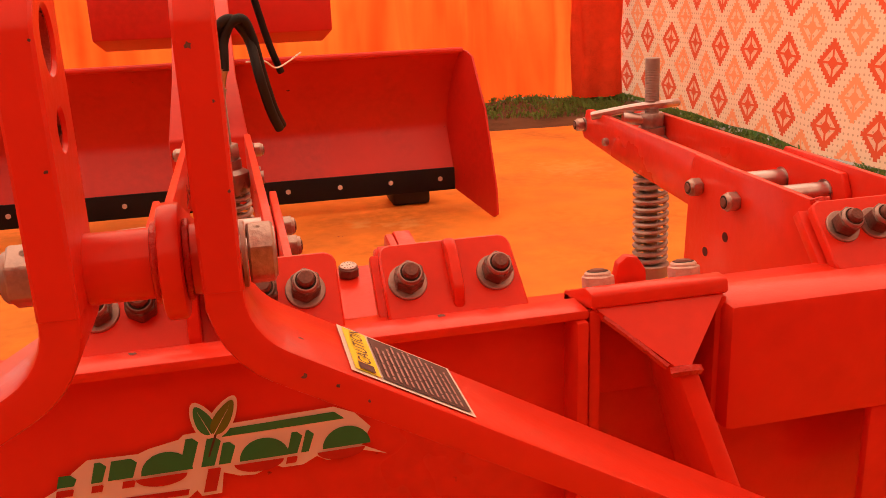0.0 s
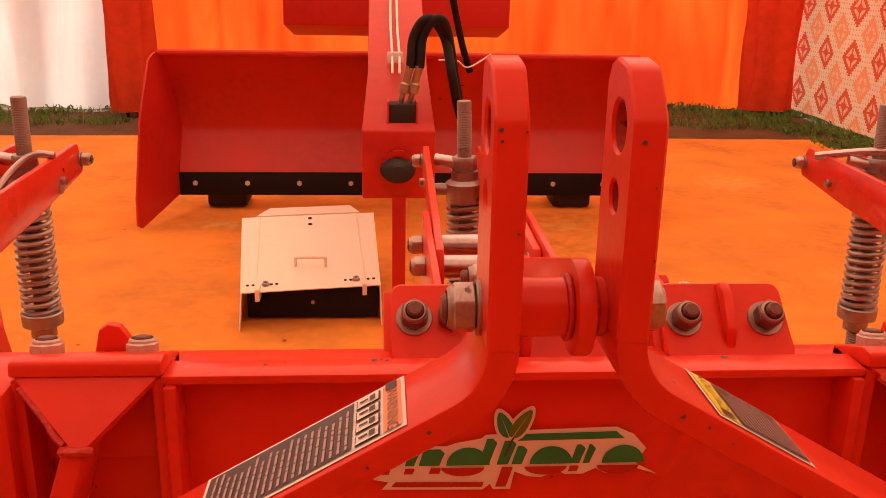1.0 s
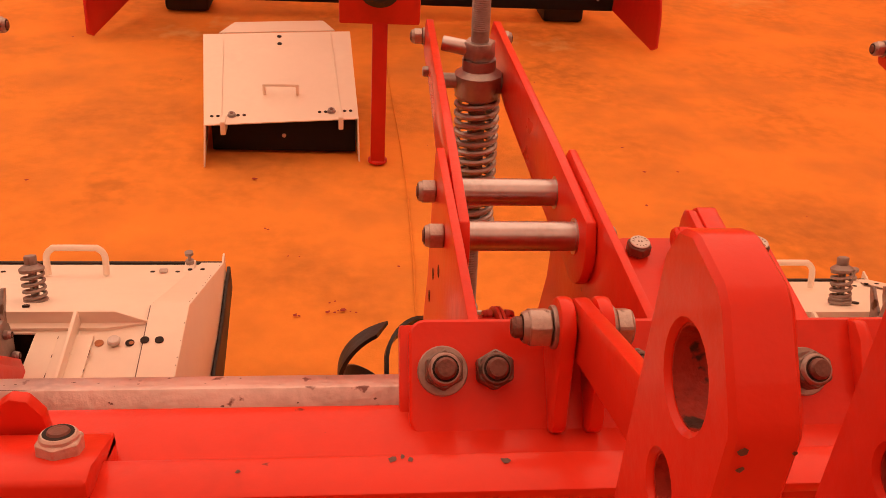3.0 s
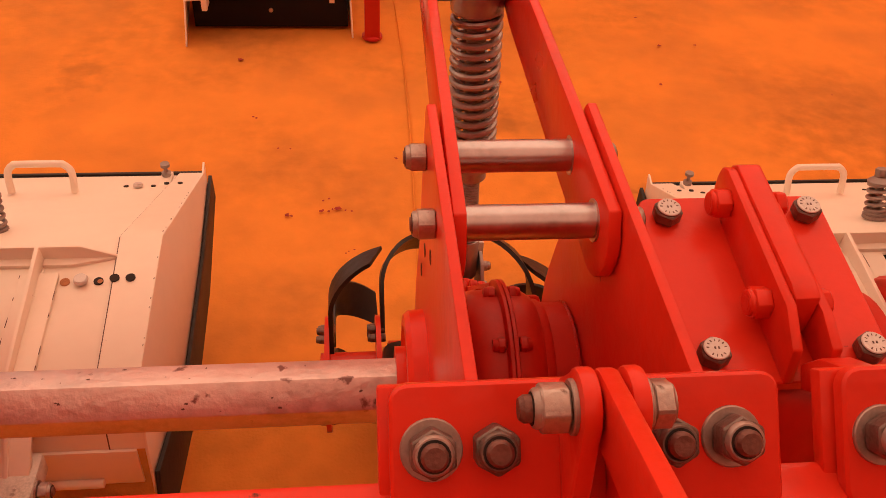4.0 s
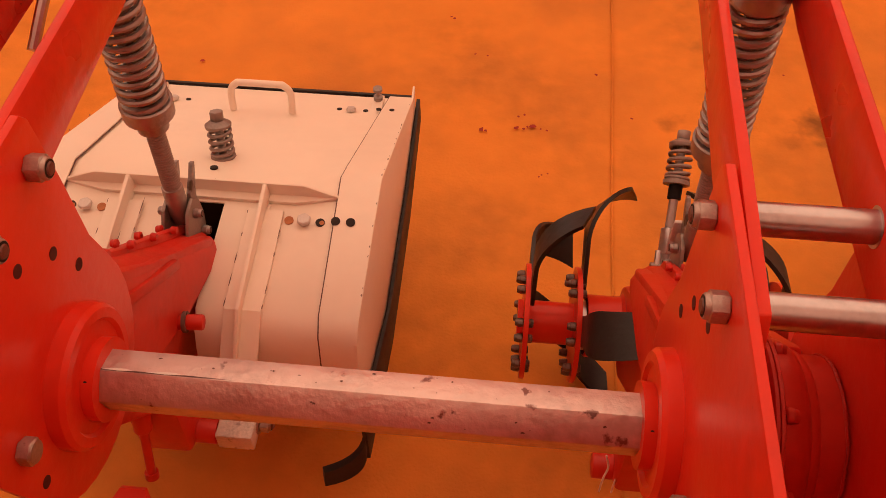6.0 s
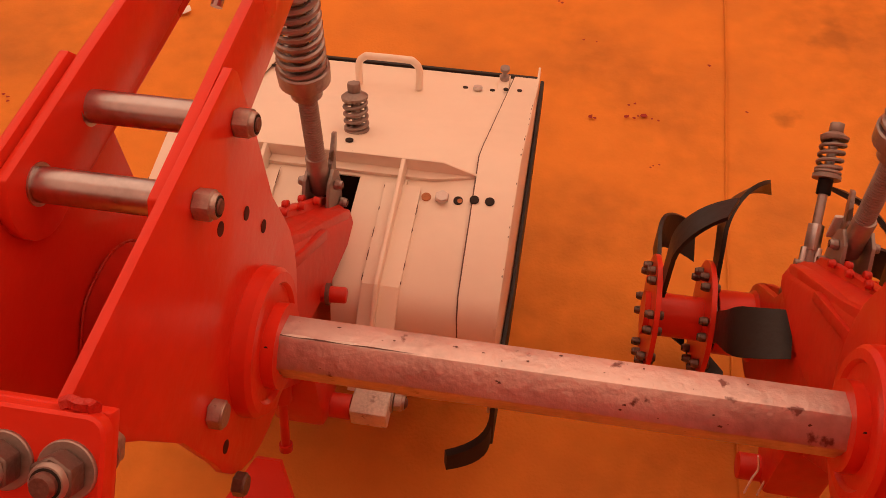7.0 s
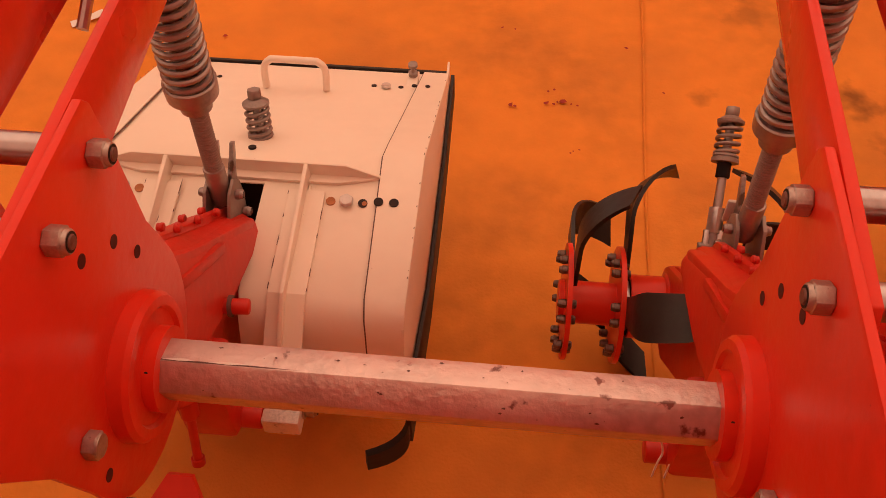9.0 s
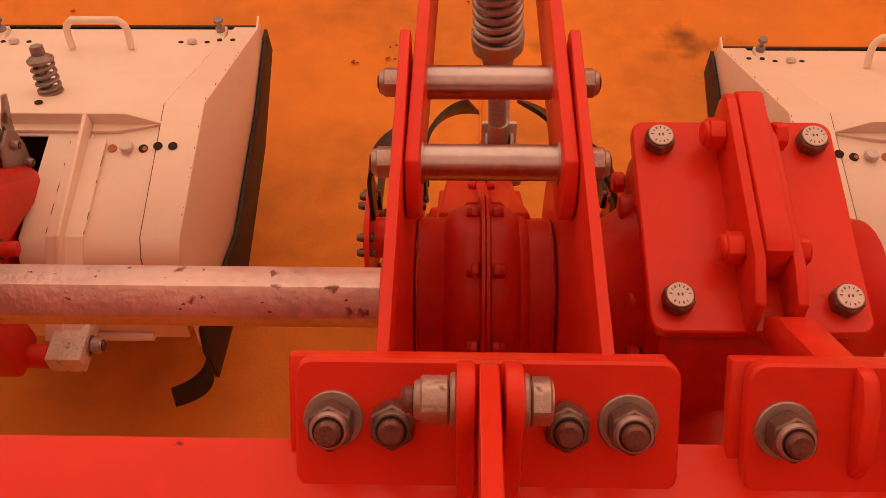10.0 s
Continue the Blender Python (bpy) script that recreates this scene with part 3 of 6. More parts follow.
def upright(s):
    """A thick flat bar: upright with a round head, bent outwards below into a brace."""
    t = 0.0185
    xo = -0.0570 if s < 0 else 0.0150
    bz = 1.1005 if s < 0 else 1.1055
    yc, hw = -0.269, 0.036
    # upright with rounded head
    back = yc + hw - 0.011
    prof = [(back, bz), (yc - hw, bz), (yc - hw, 1.2265), (yc - hw + 0.002, 1.2310), (yc - hw + 0.019, 1.2515), (yc - hw + 0.025, 1.2550), (back - 0.016, 1.2575), (back - 0.006, 1.2535), (back, 1.2425)]
    hy0 = yc - 0.0055
    bm = plate_with_holes(prof, [((hy0, 1.2215), 0.0146), ((hy0, 1.1820), 0.0092)], "x", xo - t / 2, xo + t / 2, 0.0016)
    ob = part("hitch_upright", bm, RED, frame_ob)
    for hz, hr in ((1.2215, 0.0146), (1.1820, 0.0092)):
        part("bore", ring((xo - t / 2 + 0.0020, hy0, hz), (xo + t / 2 - 0.0020, hy0, hz), hr - 0.0007, hr + 0.0004, 22), RUSTY, ob, "rusty bare bore of the hole")
    # bend and brace, swept in the x-z plane
    path = []
    ang = radians(-30)
    r = 0.036
    cx, cz = xo + s * (r + t / 2), bz
    for k in range(7):
        a = radians(180 + 60 * k / 6)
        path.append((cx + s * (r + t / 2) * math.cos(a), cz + (r + t / 2) * math.sin(a)))
    ex, ez = path[-1]
    path.append((ex + s * 0.50 * math.cos(ang), ez + 0.50 * math.sin(ang)))
    own = bmesh.new()
    rows = []
    for i, p in enumerate(path):
        a, b = path[max(i - 1, 0)], path[min(i + 1, len(path) - 1)]
        if i == 0:
            a, b = (p[0], p[1] + 0.01), (p[0], p[1] - 0.01)
        if i == len(path) - 1 or i == len(path) - 2:
            a, b = path[-2], path[-1]
        d = Vector((b[0] - a[0], b[1] - a[1])).normalized()
        n = Vector((d.y, -d.x)) * t / 2
        rows.append([own.verts.new((p[0] + u * n.x, y, p[1] + u * n.y)) for u, y in ((1, yc - hw), (-1, yc - hw), (-1, yc + hw), (1, yc + hw))])
    for a, b in zip(rows, rows[1:]):
        for k in range(4):
            own.faces.new((a[k], a[(k + 1) % 4], b[(k + 1) % 4], b[k]))
    own.faces.new(rows[-1][::-1])
    bmesh.ops.recalc_face_normals(own, faces=own.faces)
    bev(own, 0.003, 2)
    part("brace", own, RED, ob)
    part("bend_core", prism([(yc - hw + 0.0003, bz - 0.0085), (yc + hw - 0.0003, bz - 0.0085), (yc + hw - 0.0003, bz + 0.0005), (back - 0.0003, bz + 0.0195), (yc - hw + 0.0003, bz + 0.0195)], "x", xo - t / 2 + 0.0003, xo + t / 2 - 0.0003, 0.0014), RED, ob)
    return ob, (ex, ez), ang, s, t, yc, hw


UPS = [upright(-1), upright(1)]


def chip(parent, at, normal, r, seed):
    """A small ragged spot of chipped paint."""
    rnd = random.Random(seed)
    n = Vector(normal).normalized()
    u = n.orthogonal().normalized()
    v = n.cross(u)
    own = bmesh.new()
    k = rnd.randint(6, 9)
    own.faces.new([own.verts.new(Vector(at) + n * 0.0005 + (u * math.cos(6.283 * i / k) + v * math.sin(6.283 * i / k)) * r * rnd.uniform(0.45, 1.2)) for i in range(k)])
    return part("paint_chip", own, SPECK, parent)


for i, (x, y, r) in enumerate(((-0.130, -0.063, 0.003), (-0.124, -0.061, 0.002), (-0.119, -0.063, 0.0024), (-0.062, -0.066, 0.003), (0.09, -0.07, 0.002), (0.17, -0.065, 0.003), (-0.22, -0.07, 0.002))):
    chip(panel, (x, y, 0.987), (0, 0, 1), r, i)
for i, (x, z, r) in enumerate(((-0.0630, 1.2240, 0.0016), (-0.0620, 1.2180, 0.0011), (-0.0495, 1.2230, 0.0008), (-0.0515, 1.169, 0.0012), (0.0120, 1.2180, 0.0018), (0.0200, 1.194, 0.0008), (0.0225, 1.154, 0.0009))):
    chip(UPS[0 if x < 0 else 1][0], (x, -0.305, z), (0, -1, 0), r, 20 + i)
for i, (s, a, w) in enumerate(((1, 0.012, -0.0365), (1, 0.030, -0.0365), (1, 0.047, -0.0365), (-1, 0.02, -0.0365), (-1, 0.06, -0.0365))):
    up = UPS[0 if s < 0 else 1]
    chip(up[0], (up[1][0] + s * a * math.cos(up[2]), -0.305, up[1][1] + a * math.sin(up[2]) + 0.002 * (i % 2)), (0, -1, 0), 0.0017 - 0.0003 * (i % 3), 60 + i)
# spool between the uprights
spool = part("cross_tube", rod((-0.050, -0.266, 1.113), (0.008, -0.266, 1.113), 0.0175, 36), RED, frame_ob)
for xa, xb in ((-0.0175, -0.0135), (-0.0025, 0.001)):
    part("weld_collar", rod((xa, -0.266, 1.113), (xb, -0.266, 1.113), 0.0205, 24, bevel=0.0016), WELD, spool)
nut(spool, (-0.0664, -0.266, 1.113), (-1, 0, 0), 0.0275, 0.0130, NUTZ, 0.0065, True, label="large steel lock nut", rim=0.60)
nut(spool, (0.0247, -0.266, 1.113), (1, 0, 0), 0.028, 0.013, NUTZ, 0.0, True, "bolt_head", collar=False, rim=0.60)
# strap from spool to the lugs on the clamp plate
LUG = (0.000, 1.038)
out = arc(-0.266, 1.113, 0.029, 62, 300, 14) + arc(LUG[0], LUG[1], 0.019, -115, 62, 8)
part("strap", prism(out, "x", -0.0135, -0.0025, 0.0022), RED, frame_ob)


def clamp_plate(x0, x1, x2, x3, ribs, name="clamp_plate"):
    """Inclined plate on the toolbar; x0..x1 along its foot, x2..x3 along its top."""
    lo, hi = Vector((-0.010, 0.955)), Vector((0.043, 1.012))
    d = (hi - lo).normalized()
    n = Vector((-d.y, d.x))
    own = bmesh.new()
    out = []
    rr = 0.010
    L = (hi - lo).length
    corner = [(x0, 0, 1, 1), (x1, 0, -1, 1), (x3, L, -1, -1), (x2, L, 1, -1)]
    pts = []
    for i, (x, v, sx, sv) in enumerate(corner):
        for k in range(4):
            a = k / 3 * math.pi / 2
            ca, sa = 1 - math.sin(a), 1 - math.cos(a)
            px, pv = (sa, ca) if i in (0, 2) else (ca, sa)
            pts.append((x + sx * rr * px, v + sv * rr * pv))
    low = [own.verts.new((x, lo.x + d.x * v, lo.y + d.y * v)) for x, v in pts]
    high = [own.verts.new((x, lo.x + d.x * v + n.x * 0.012, lo.y + d.y * v + n.y * 0.012)) for x, v in pts]
    m = len(pts)
    own.faces.new(low)
    own.faces.new(high[::-1])
    for i in range(m):
        own.faces.new((low[i], high[i], high[(i + 1) % m], low[(i + 1) % m]))
    bmesh.ops.recalc_face_normals(own, faces=own.faces)
    bev(own, 0.0018, 1)
    ob = part(name, own, RED, frame_ob)
    # rear plate of the bolted unit behind it
    own = bmesh.new()
    q = [(lo + d * 0.006) - n * 0.014, (hi - d * 0.002) - n * 0.014, (hi - d * 0.002) - n * 0.002, (lo + d * 0.006) - n * 0.002]
    prism([(a.x, a.y) for a in q], "x", x0 - 0.006, x1 - 0.004, 0.002, own)
    part("backing_plate", own, RED, ob)
    for xr, kind in ribs:
        own = bmesh.new()
        if kind == "lug":
            base = [lo + d * 0.001 + n * 0.011, lo + d * 0.001 + n * 0.022, lo + d * 0.005 + n * 0.029, lo + d * 0.014 + n * 0.034] + [Vector(p) for p in arc(LUG[0], LUG[1], 0.020, 190, 15, 10)] + [hi + n * 0.011]
        else:
            base = [lo + d * 0.01 + n * 0.011, lo + d * 0.025 + n * 0.024, lo + d * 0.06 + n * 0.027, hi - d * 0.004 + n * 0.022, hi + n * 0.011]
        prism([(p.x, p.y) for p in base], "x", xr - 0.0052, xr + 0.0052, 0.003, own)
        part("rib", own, RED, ob)
    return ob, lo, d, n


def plate_nut(ob, lo, d, n, x, v, af=0.0235, washer=True):
    p = lo + d * v + n * 0.012
    nut(ob, (x, p.x, p.y), (0, n.x, n.y), af, 0.015, NUTM, 0.009, washer, rim=0.72)
    q = lo + d * v - n * 0.014
    nut(ob, (x, q.x, q.y), (0, -n.x, -n.y), af, 0.012, NUTZ, 0.0, True, "bolt_head", collar=False, rim=0.66)


cp = clamp_plate(-0.116, 0.100, -0.116, 0.100, [(-0.0198, "lug"), (0.0048, "lug")])
for x in (-0.094, -0.060, 0.036, 0.071):
    plate_nut(*cp, x, 0.043, washer=x in (-0.094, 0.071))
lp = Vector(LUG)
nut(cp[0], (-0.0252, lp.x, lp.y), (-1, 0, 0), 0.023, 0.015, NUTZ, 0.010, True, label="plated lock nut", rim=0.62)
nut(cp[0], (0.0102, lp.x, lp.y), (1, 0, 0), 0.023, 0.011, NUTZ, 0.0, True, "bolt_head", collar=False, rim=0.62)
cq = clamp_plate(0.137, 0.260, 0.137, 0.256, [(0.199, "rib")])
for x in (0.158, 0.236):
    plate_nut(*cq, x, 0.040)
for xu in (-0.687, 0.675):
    c3 = clamp_plate(xu - 0.112, xu + 0.108, xu - 0.112, xu + 0.108, [(xu - 0.02, "rib"), (xu + 0.02, "rib")])
    for x in (-0.089, -0.053, 0.053, 0.089):
        plate_nut(*c3, xu + x, 0.047)
    for sx in (-0.094, 0.090):
        weld([(xu + sx - 0.010 + 0.005 * k, 0.040 + 0.002 * (k % 2), 1.0165 + 0.001 * (k % 3)) for k in range(5)], 0.0042, c3[0])


def u_clamp(xc):
    """Clamp of a lower link bracket: cap with nuts, triangular gusset and strut."""
    cap = part("clamp_cap", prism([(-0.092, 0.988), (-0.089, 1.000), (-0.076, 1.001), (-0.030, 0.983), (-0.028, 0.972), (-0.080, 0.984)], "x", xc - 0.060, xc + 0.060, 0.003), RED, frame_ob)
    own = bmesh.new()
    a, b, c = Vector((xc - 0.057, -0.088, 0.988)), Vector((xc + 0.057, -0.088, 0.988)), Vector((xc + 0.002, -0.128, 0.946))
    nn = (b - a).cross(c - a).normalized() * 0.008
    top = [own.verts.new(v) for v in (a, b, c + Vector((0.006, 0, 0)), c - Vector((0.006, 0, 0)))]
    bot = [own.verts.new(v + nn) for v in (a, b, c + Vector((0.006, 0, 0)), c - Vector((0.006, 0, 0)))]
    own.faces.new(top)
    own.faces.new(bot[::-1])
    for i in range(4):
        own.faces.new((top[i], bot[i], bot[(i + 1) % 4], top[(i + 1) % 4]))
    bmesh.ops.recalc_face_normals(own, faces=own.faces)
    part("gusset", own, RED, cap)
    own = prism([(-0.133, 0.943), (-0.120, 0.949), (-0.075, 0.95), (-0.075, 0.62), (-0.215, 0.62), (-0.215, 0.70)], "x", xc - 0.008, xc + 0.010, 0.003)
    for v in own.verts:
        v.co.x += math.copysign(0.28, xc) * (0.95 - v.co.z)
    part("strut", own, RED, cap)
    for s in (-1, 1):
        part("web", box(xc + s * 0.055 - 0.005, xc + s * 0.055 + 0.005, -0.088, -0.03, 0.66, 0.984, 0.002), RED, cap)
    part("back_web", box(xc - 0.05, xc + 0.05, -0.050, -0.040, 0.66, 0.98, 0.002), RED, cap)
    for x in (-0.040, 0.037):
        nut(cap, (xc + x, -0.058, 0.991), (0, 0.2, 1), 0.024, 0.012, NUTP, 0.005, False, "nut", "worn steel nut with red overspray")
    own = prism([(xc - 0.016, 0.965), (xc + 0.020, 0.965), (xc + 0.018, 0.992), (xc + 0.010, 1.004), (xc + 0.000, 1.006), (xc - 0.008, 1.000)], "y", -0.026, -0.016, 0.002)
    part("lifting_eye", own, RED, cap)
    weld([(xc - 0.010, -0.131, 0.944), (xc - 0.003, -0.134, 0.946), (xc + 0.006, -0.134, 0.946), (xc + 0.013, -0.131, 0.944)], 0.0042, cap)
    weld([(xc - 0.050 + 0.0066 * k, -0.0935 - 0.0052 * k, 0.980 - 0.0056 * k) for k in range(7)], 0.003, cap)
    return cap


u_clamp(-0.358)
u_clamp(0.345)
part("hanger_plate", box(0.425, 0.640, -0.034, -0.024, 0.70, 0.866, 0.003), RED, frame_ob)
part("hanger_plate", box(0.545, 0.700, -0.100, -0.090, 0.74, 0.868, 0.003), RED, frame_ob)

# ---- labels and emblem on the frame ----


def decal_on_brace(up, s0, s1, w0, w1, material, parent, name, lift=0.0008, thick=0.0006, label=""):
    ob, (ex, ez), ang, s, t, yc, hw = up
    ca, sa = math.cos(ang), math.sin(ang)
    own = bmesh.new()
    off = t / 2 + lift
    pts = [Vector((ex + s * (a * ca + off * math.sin(-ang)), yc + w * 1.24, ez + a * sa + off * ca)) for a, w in ((s0, w0), (s1, w0), (s1, w1), (s0, w1))]
    vs = [own.verts.new(p) for p in pts]
    own.faces.new(vs)
    return part(name, own, material, parent, label)


def text_on(up, word, a, w, size, material, parent, name="lettering"):
    ob, (ex, ez), ang, s, t, yc, hw = up
    cu = bpy.data.curves.new(name, "FONT")
    cu.body, cu.size, cu.align_x, cu.align_y = word, size, "CENTER", "CENTER"
    tmp = new(name, cu)
    me = bpy.data.meshes.new_from_object(tmp.evaluated_get(bpy.context.evaluated_depsgraph_get()))
    bpy.data.objects.remove(tmp)
    off = t / 2 + 0.0022
    ca, sa = math.cos(ang), math.sin(ang)
    along = Vector((s * ca, 0, sa))
    xdir = Vector((0, 1, 0))
    zdir = Vector((s * math.sin(-ang), 0, ca))
    ydir = zdir.cross(xdir)
    if s < 0:
        xdir, ydir = -xdir, -ydir
    org = Vector((ex + s * (a * ca + off * math.sin(-ang)), yc + w * 1.24, ez + a * sa + off * ca))
    m = Matrix((xdir, ydir, zdir)).transposed().to_4x4()
    m.translation = org
    me.transform(m)
    me.materials.append(material)
    return part(name, me, None, parent)


LS, RS = UPS[0], UPS[1]


def along(up, x):
    """Distance along a brace at which its upper face has the coordinate x."""
    return (up[3] * (x - up[1][0]) - up[4] / 2 * 0.5) / math.cos(up[2])


r0, r1 = along(RS, 0.071), along(RS, 0.134)
l0, l1 = along(LS, -0.109), along(LS, -0.235)
rs = decal_on_brace(RS, r0, r1, -0.0250, 0.0262, WHITE, RS[0], "caution_label", label="yellow and dark caution label with fine print")
decal_on_brace(RS, r0 + 0.0025, r0 + 0.017, -0.0225, 0.0237, YELLOW, rs, "yellow_band", 0.0014)
decal_on_brace(RS, r0 + 0.0185, r1 - 0.0025, -0.0225, 0.0237, INK, rs, "dark_field", 0.0014)
text_on(RS, "CAUTION", r0 + 0.0098, 0.0045, 0.0105, INK, rs)
decal_on_brace(RS, r0 + 0.005, r0 + 0.0140, -0.0215, -0.0145, INK, rs, "warning_sign", 0.002)
rnd = random.Random(3)


def fine_print(up, s0, s1, n, root):
    """Unreadable print: short broken bars in rows across the label."""
    for k in range(n):
        a = s0 + (s1 - s0) * k / n
        w = -0.0205
        end = rnd.uniform(0.010, 0.0218)
        while w < end:
            step = rnd.uniform(0.003, 0.011)
            decal_on_brace(up, a, a + (s1 - s0) / n * 0.36, w, min(w + step, end), PRINTW, root, "print_bar", 0.002)
            w += step + 0.0011


fine_print(RS, r0 + 0.0208, r1 - 0.0045, 13, rs)
ls = decal_on_brace(LS, l0, l1, -0.0250, 0.0262, WHITE, LS[0], "warning_label", label="orange and grey warning label with pictograms")
decal_on_brace(LS, l0 + 0.0025, l0 + 0.015, -0.0225, 0.0237, ORANGEV, ls, "orange_band", 0.0014)
text_on(LS, "WARNING", l0 + 0.0088, -0.004, 0.0105, INK, ls)
decal_on_brace(LS, l0 + 0.005, l0 + 0.013, 0.017, 0.025, INK, ls, "warning_sign", 0.002)
decal_on_brace(LS, l0 + 0.036, l1 - 0.003, -0.0225, 0.0237, INK, ls, "grey_field", 0.0014)
for k in range(4):
    q = decal_on_brace(LS, l0 + 0.017, l0 + 0.034, -0.0225 + k * 0.0118, -0.0123 + k * 0.0118, INK, ls, "pictogram_frame", 0.0014)
    decal_on_brace(LS, l0 + 0.018, l0 + 0.033, -0.0214 + k * 0.0118, -0.0134 + k * 0.0118, WHITE, ls, "pictogram_field", 0.002)
    decal_on_brace(LS, l0 + 0.020, l0 + 0.024, -0.0200 + k * 0.0118, -0.0150 + k * 0.0118, INK, ls, "pictogram", 0.0026)
    decal_on_brace(LS, l0 + 0.025, l0 + 0.031, -0.0182 + k * 0.0118, -0.0164 + k * 0.0118, INK, ls, "pictogram", 0.0026)
fine_print(LS, l0 + 0.039, l1 - 0.005, 20, ls)


def emblem():
    """The maker's emblem as plain shapes: white outline, green and red bars, a pair of leaves."""
    y = -0.0685

    def poly(pts, lay, material, name, parent):
        own = bmesh.new()
        own.faces.new([own.verts.new((x, y - lay * 0.0007, z)) for x, z in pts])
        return part(name, own, material, parent)

    def oval(cx, cz, rx, rz, tilt, n=20, point=0.3):
        out = []
        for i in range(n):
            a = 2 * math.pi * i / n
            u = rx * math.cos(a)
            v = rz * math.sin(a) * (1 - point * math.cos(a))
            out.append((cx + u * math.cos(tilt) - v * math.sin(tilt), cz + u * math.sin(tilt) + v * math.cos(tilt)))
        return out

    edge = [(-0.140, 0.882), (-0.128, 0.888), (-0.116, 0.900), (-0.104, 0.909), (-0.068, 0.908), (-0.060, 0.911), (-0.038, 0.915), (-0.034, 0.9185), (-0.012, 0.9195), (0.000, 0.9225),
            (0.080, 0.9245), (0.096, 0.917), (0.108, 0.903), (0.100, 0.888), (0.120, 0.877), (0.100, 0.8835), (0.090, 0.879), (0.072, 0.879), (0.064, 0.884), (0.053, 0.8785),
            (0.037, 0.8785), (0.031, 0.882), (0.016, 0.876), (0.004, 0.877), (-0.008, 0.882), (-0.011, 0.8645), (-0.026, 0.8645), (-0.029, 0.870), (-0.036, 0.8645), (-0.124, 0.8665), (-0.118, 0.8735), (-0.130, 0.876)]
    root = poly(edge, 1, WHITE, "emblem", panel)
    tagged(root, "white-edged green and red emblem with two leaves")

    def slab(x0, x1, z0, z1, material, name, lean=0.28, cut=0.004):
        k = lean * (z1 - z0)
        poly([(x0, z0), (x1, z0), (x1 + k, z1 - cut), (x1 + k - cut, z1), (x0 + k, z1)], 2, material, name, root)

    poly([(-0.006, 0.9125), (0.088, 0.9135), (0.080, 0.9205), (0.000, 0.9190), (-0.006, 0.9165)], 2, GREEN, "emblem_bar", root)
    # leaning green strokes of uneven width over short red feet
    for x0, x1, z1 in ((-0.128, -0.116, 0.899), (-0.104, -0.096, 0.906), (-0.092, -0.074, 0.9055), (-0.040, -0.031, 0.915), (-0.024, -0.014, 0.9135), (-0.011, -0.002, 0.9075), (0.041, 0.049, 0.908), (0.052, 0.058, 0.908)):
        slab(x0, x1, 0.8895, z1, GREEN, "emblem_shape")
    for x0, x1 in ((-0.130, -0.118), (-0.105, -0.097), (-0.083, -0.074), (0.0395, 0.0475)):
        slab(x0, x1, 0.8815, 0.8872, DRED, "emblem_foot", cut=0.001)
    slab(-0.0245, -0.0150, 0.8675, 0.8872, DRED, "emblem_foot", cut=0.001)
    for cx in (-0.053, 0.020, 0.084):
        # halves of a solid round shape
        top = [(cx + 0.019 * math.cos(t) + 0.004, 0.8895 + 0.0175 * math.sin(t)) for t in [math.pi * k / 12 for k in range(13)]]
        low = [(cx + 0.019 * math.cos(t) - 0.0005, 0.8872 + 0.0085 * math.sin(t)) for t in [-math.pi * k / 12 for k in range(13)]]
        poly(top, 2.4, GREEN, "emblem_shape", root)
        poly(low, 2.4, DRED, "emblem_foot", root)
    poly([(-0.116, 0.8690), (-0.036, 0.8675), (-0.0345, 0.8725), (-0.112, 0.8740)], 2, DRED, "emblem_underline", root)
    poly([(-0.018, 0.898), (-0.0165, 0.898), (-0.009, 0.917), (-0.011, 0.917)], 3.4, INK, "leaf_stem", root)
    for k, (cx, cz, ln, tilt, mtl) in enumerate(((-0.0185, 0.9285, 0.0135, 1.95, GREEN), (-0.0035, 0.9295, 0.0160, 1.02, LEAFY))):
        poly(oval(cx, cz, ln + 0.0030, 0.0088, tilt, point=0.25), 2.2 + 0.2 * k, WHITE, "leaf_edge", root)
    for k, (cx, cz, ln, tilt, mtl) in enumerate(((-0.0185, 0.9285, 0.0130, 1.95, GREEN), (-0.0035, 0.9295, 0.0155, 1.02, LEAFY))):
        poly(oval(cx, cz, ln, 0.0062, tilt, point=0.3), 3.2 + 0.3 * k, mtl, "leaf", root)
        c, q = math.cos(tilt), math.sin(tilt)
        poly([(cx - ln * c - 0.0004, cz - ln * q), (cx - ln * c + 0.0004, cz - ln * q), (cx + ln * 0.8 * c, cz + ln * 0.8 * q)], 4.2, WHITE, "leaf_vein", root)
    return root


emblem()

# ---- rotary weeder: row units ----
HUB = (0.257, 0.761)
ROT = (0.745, 0.235)


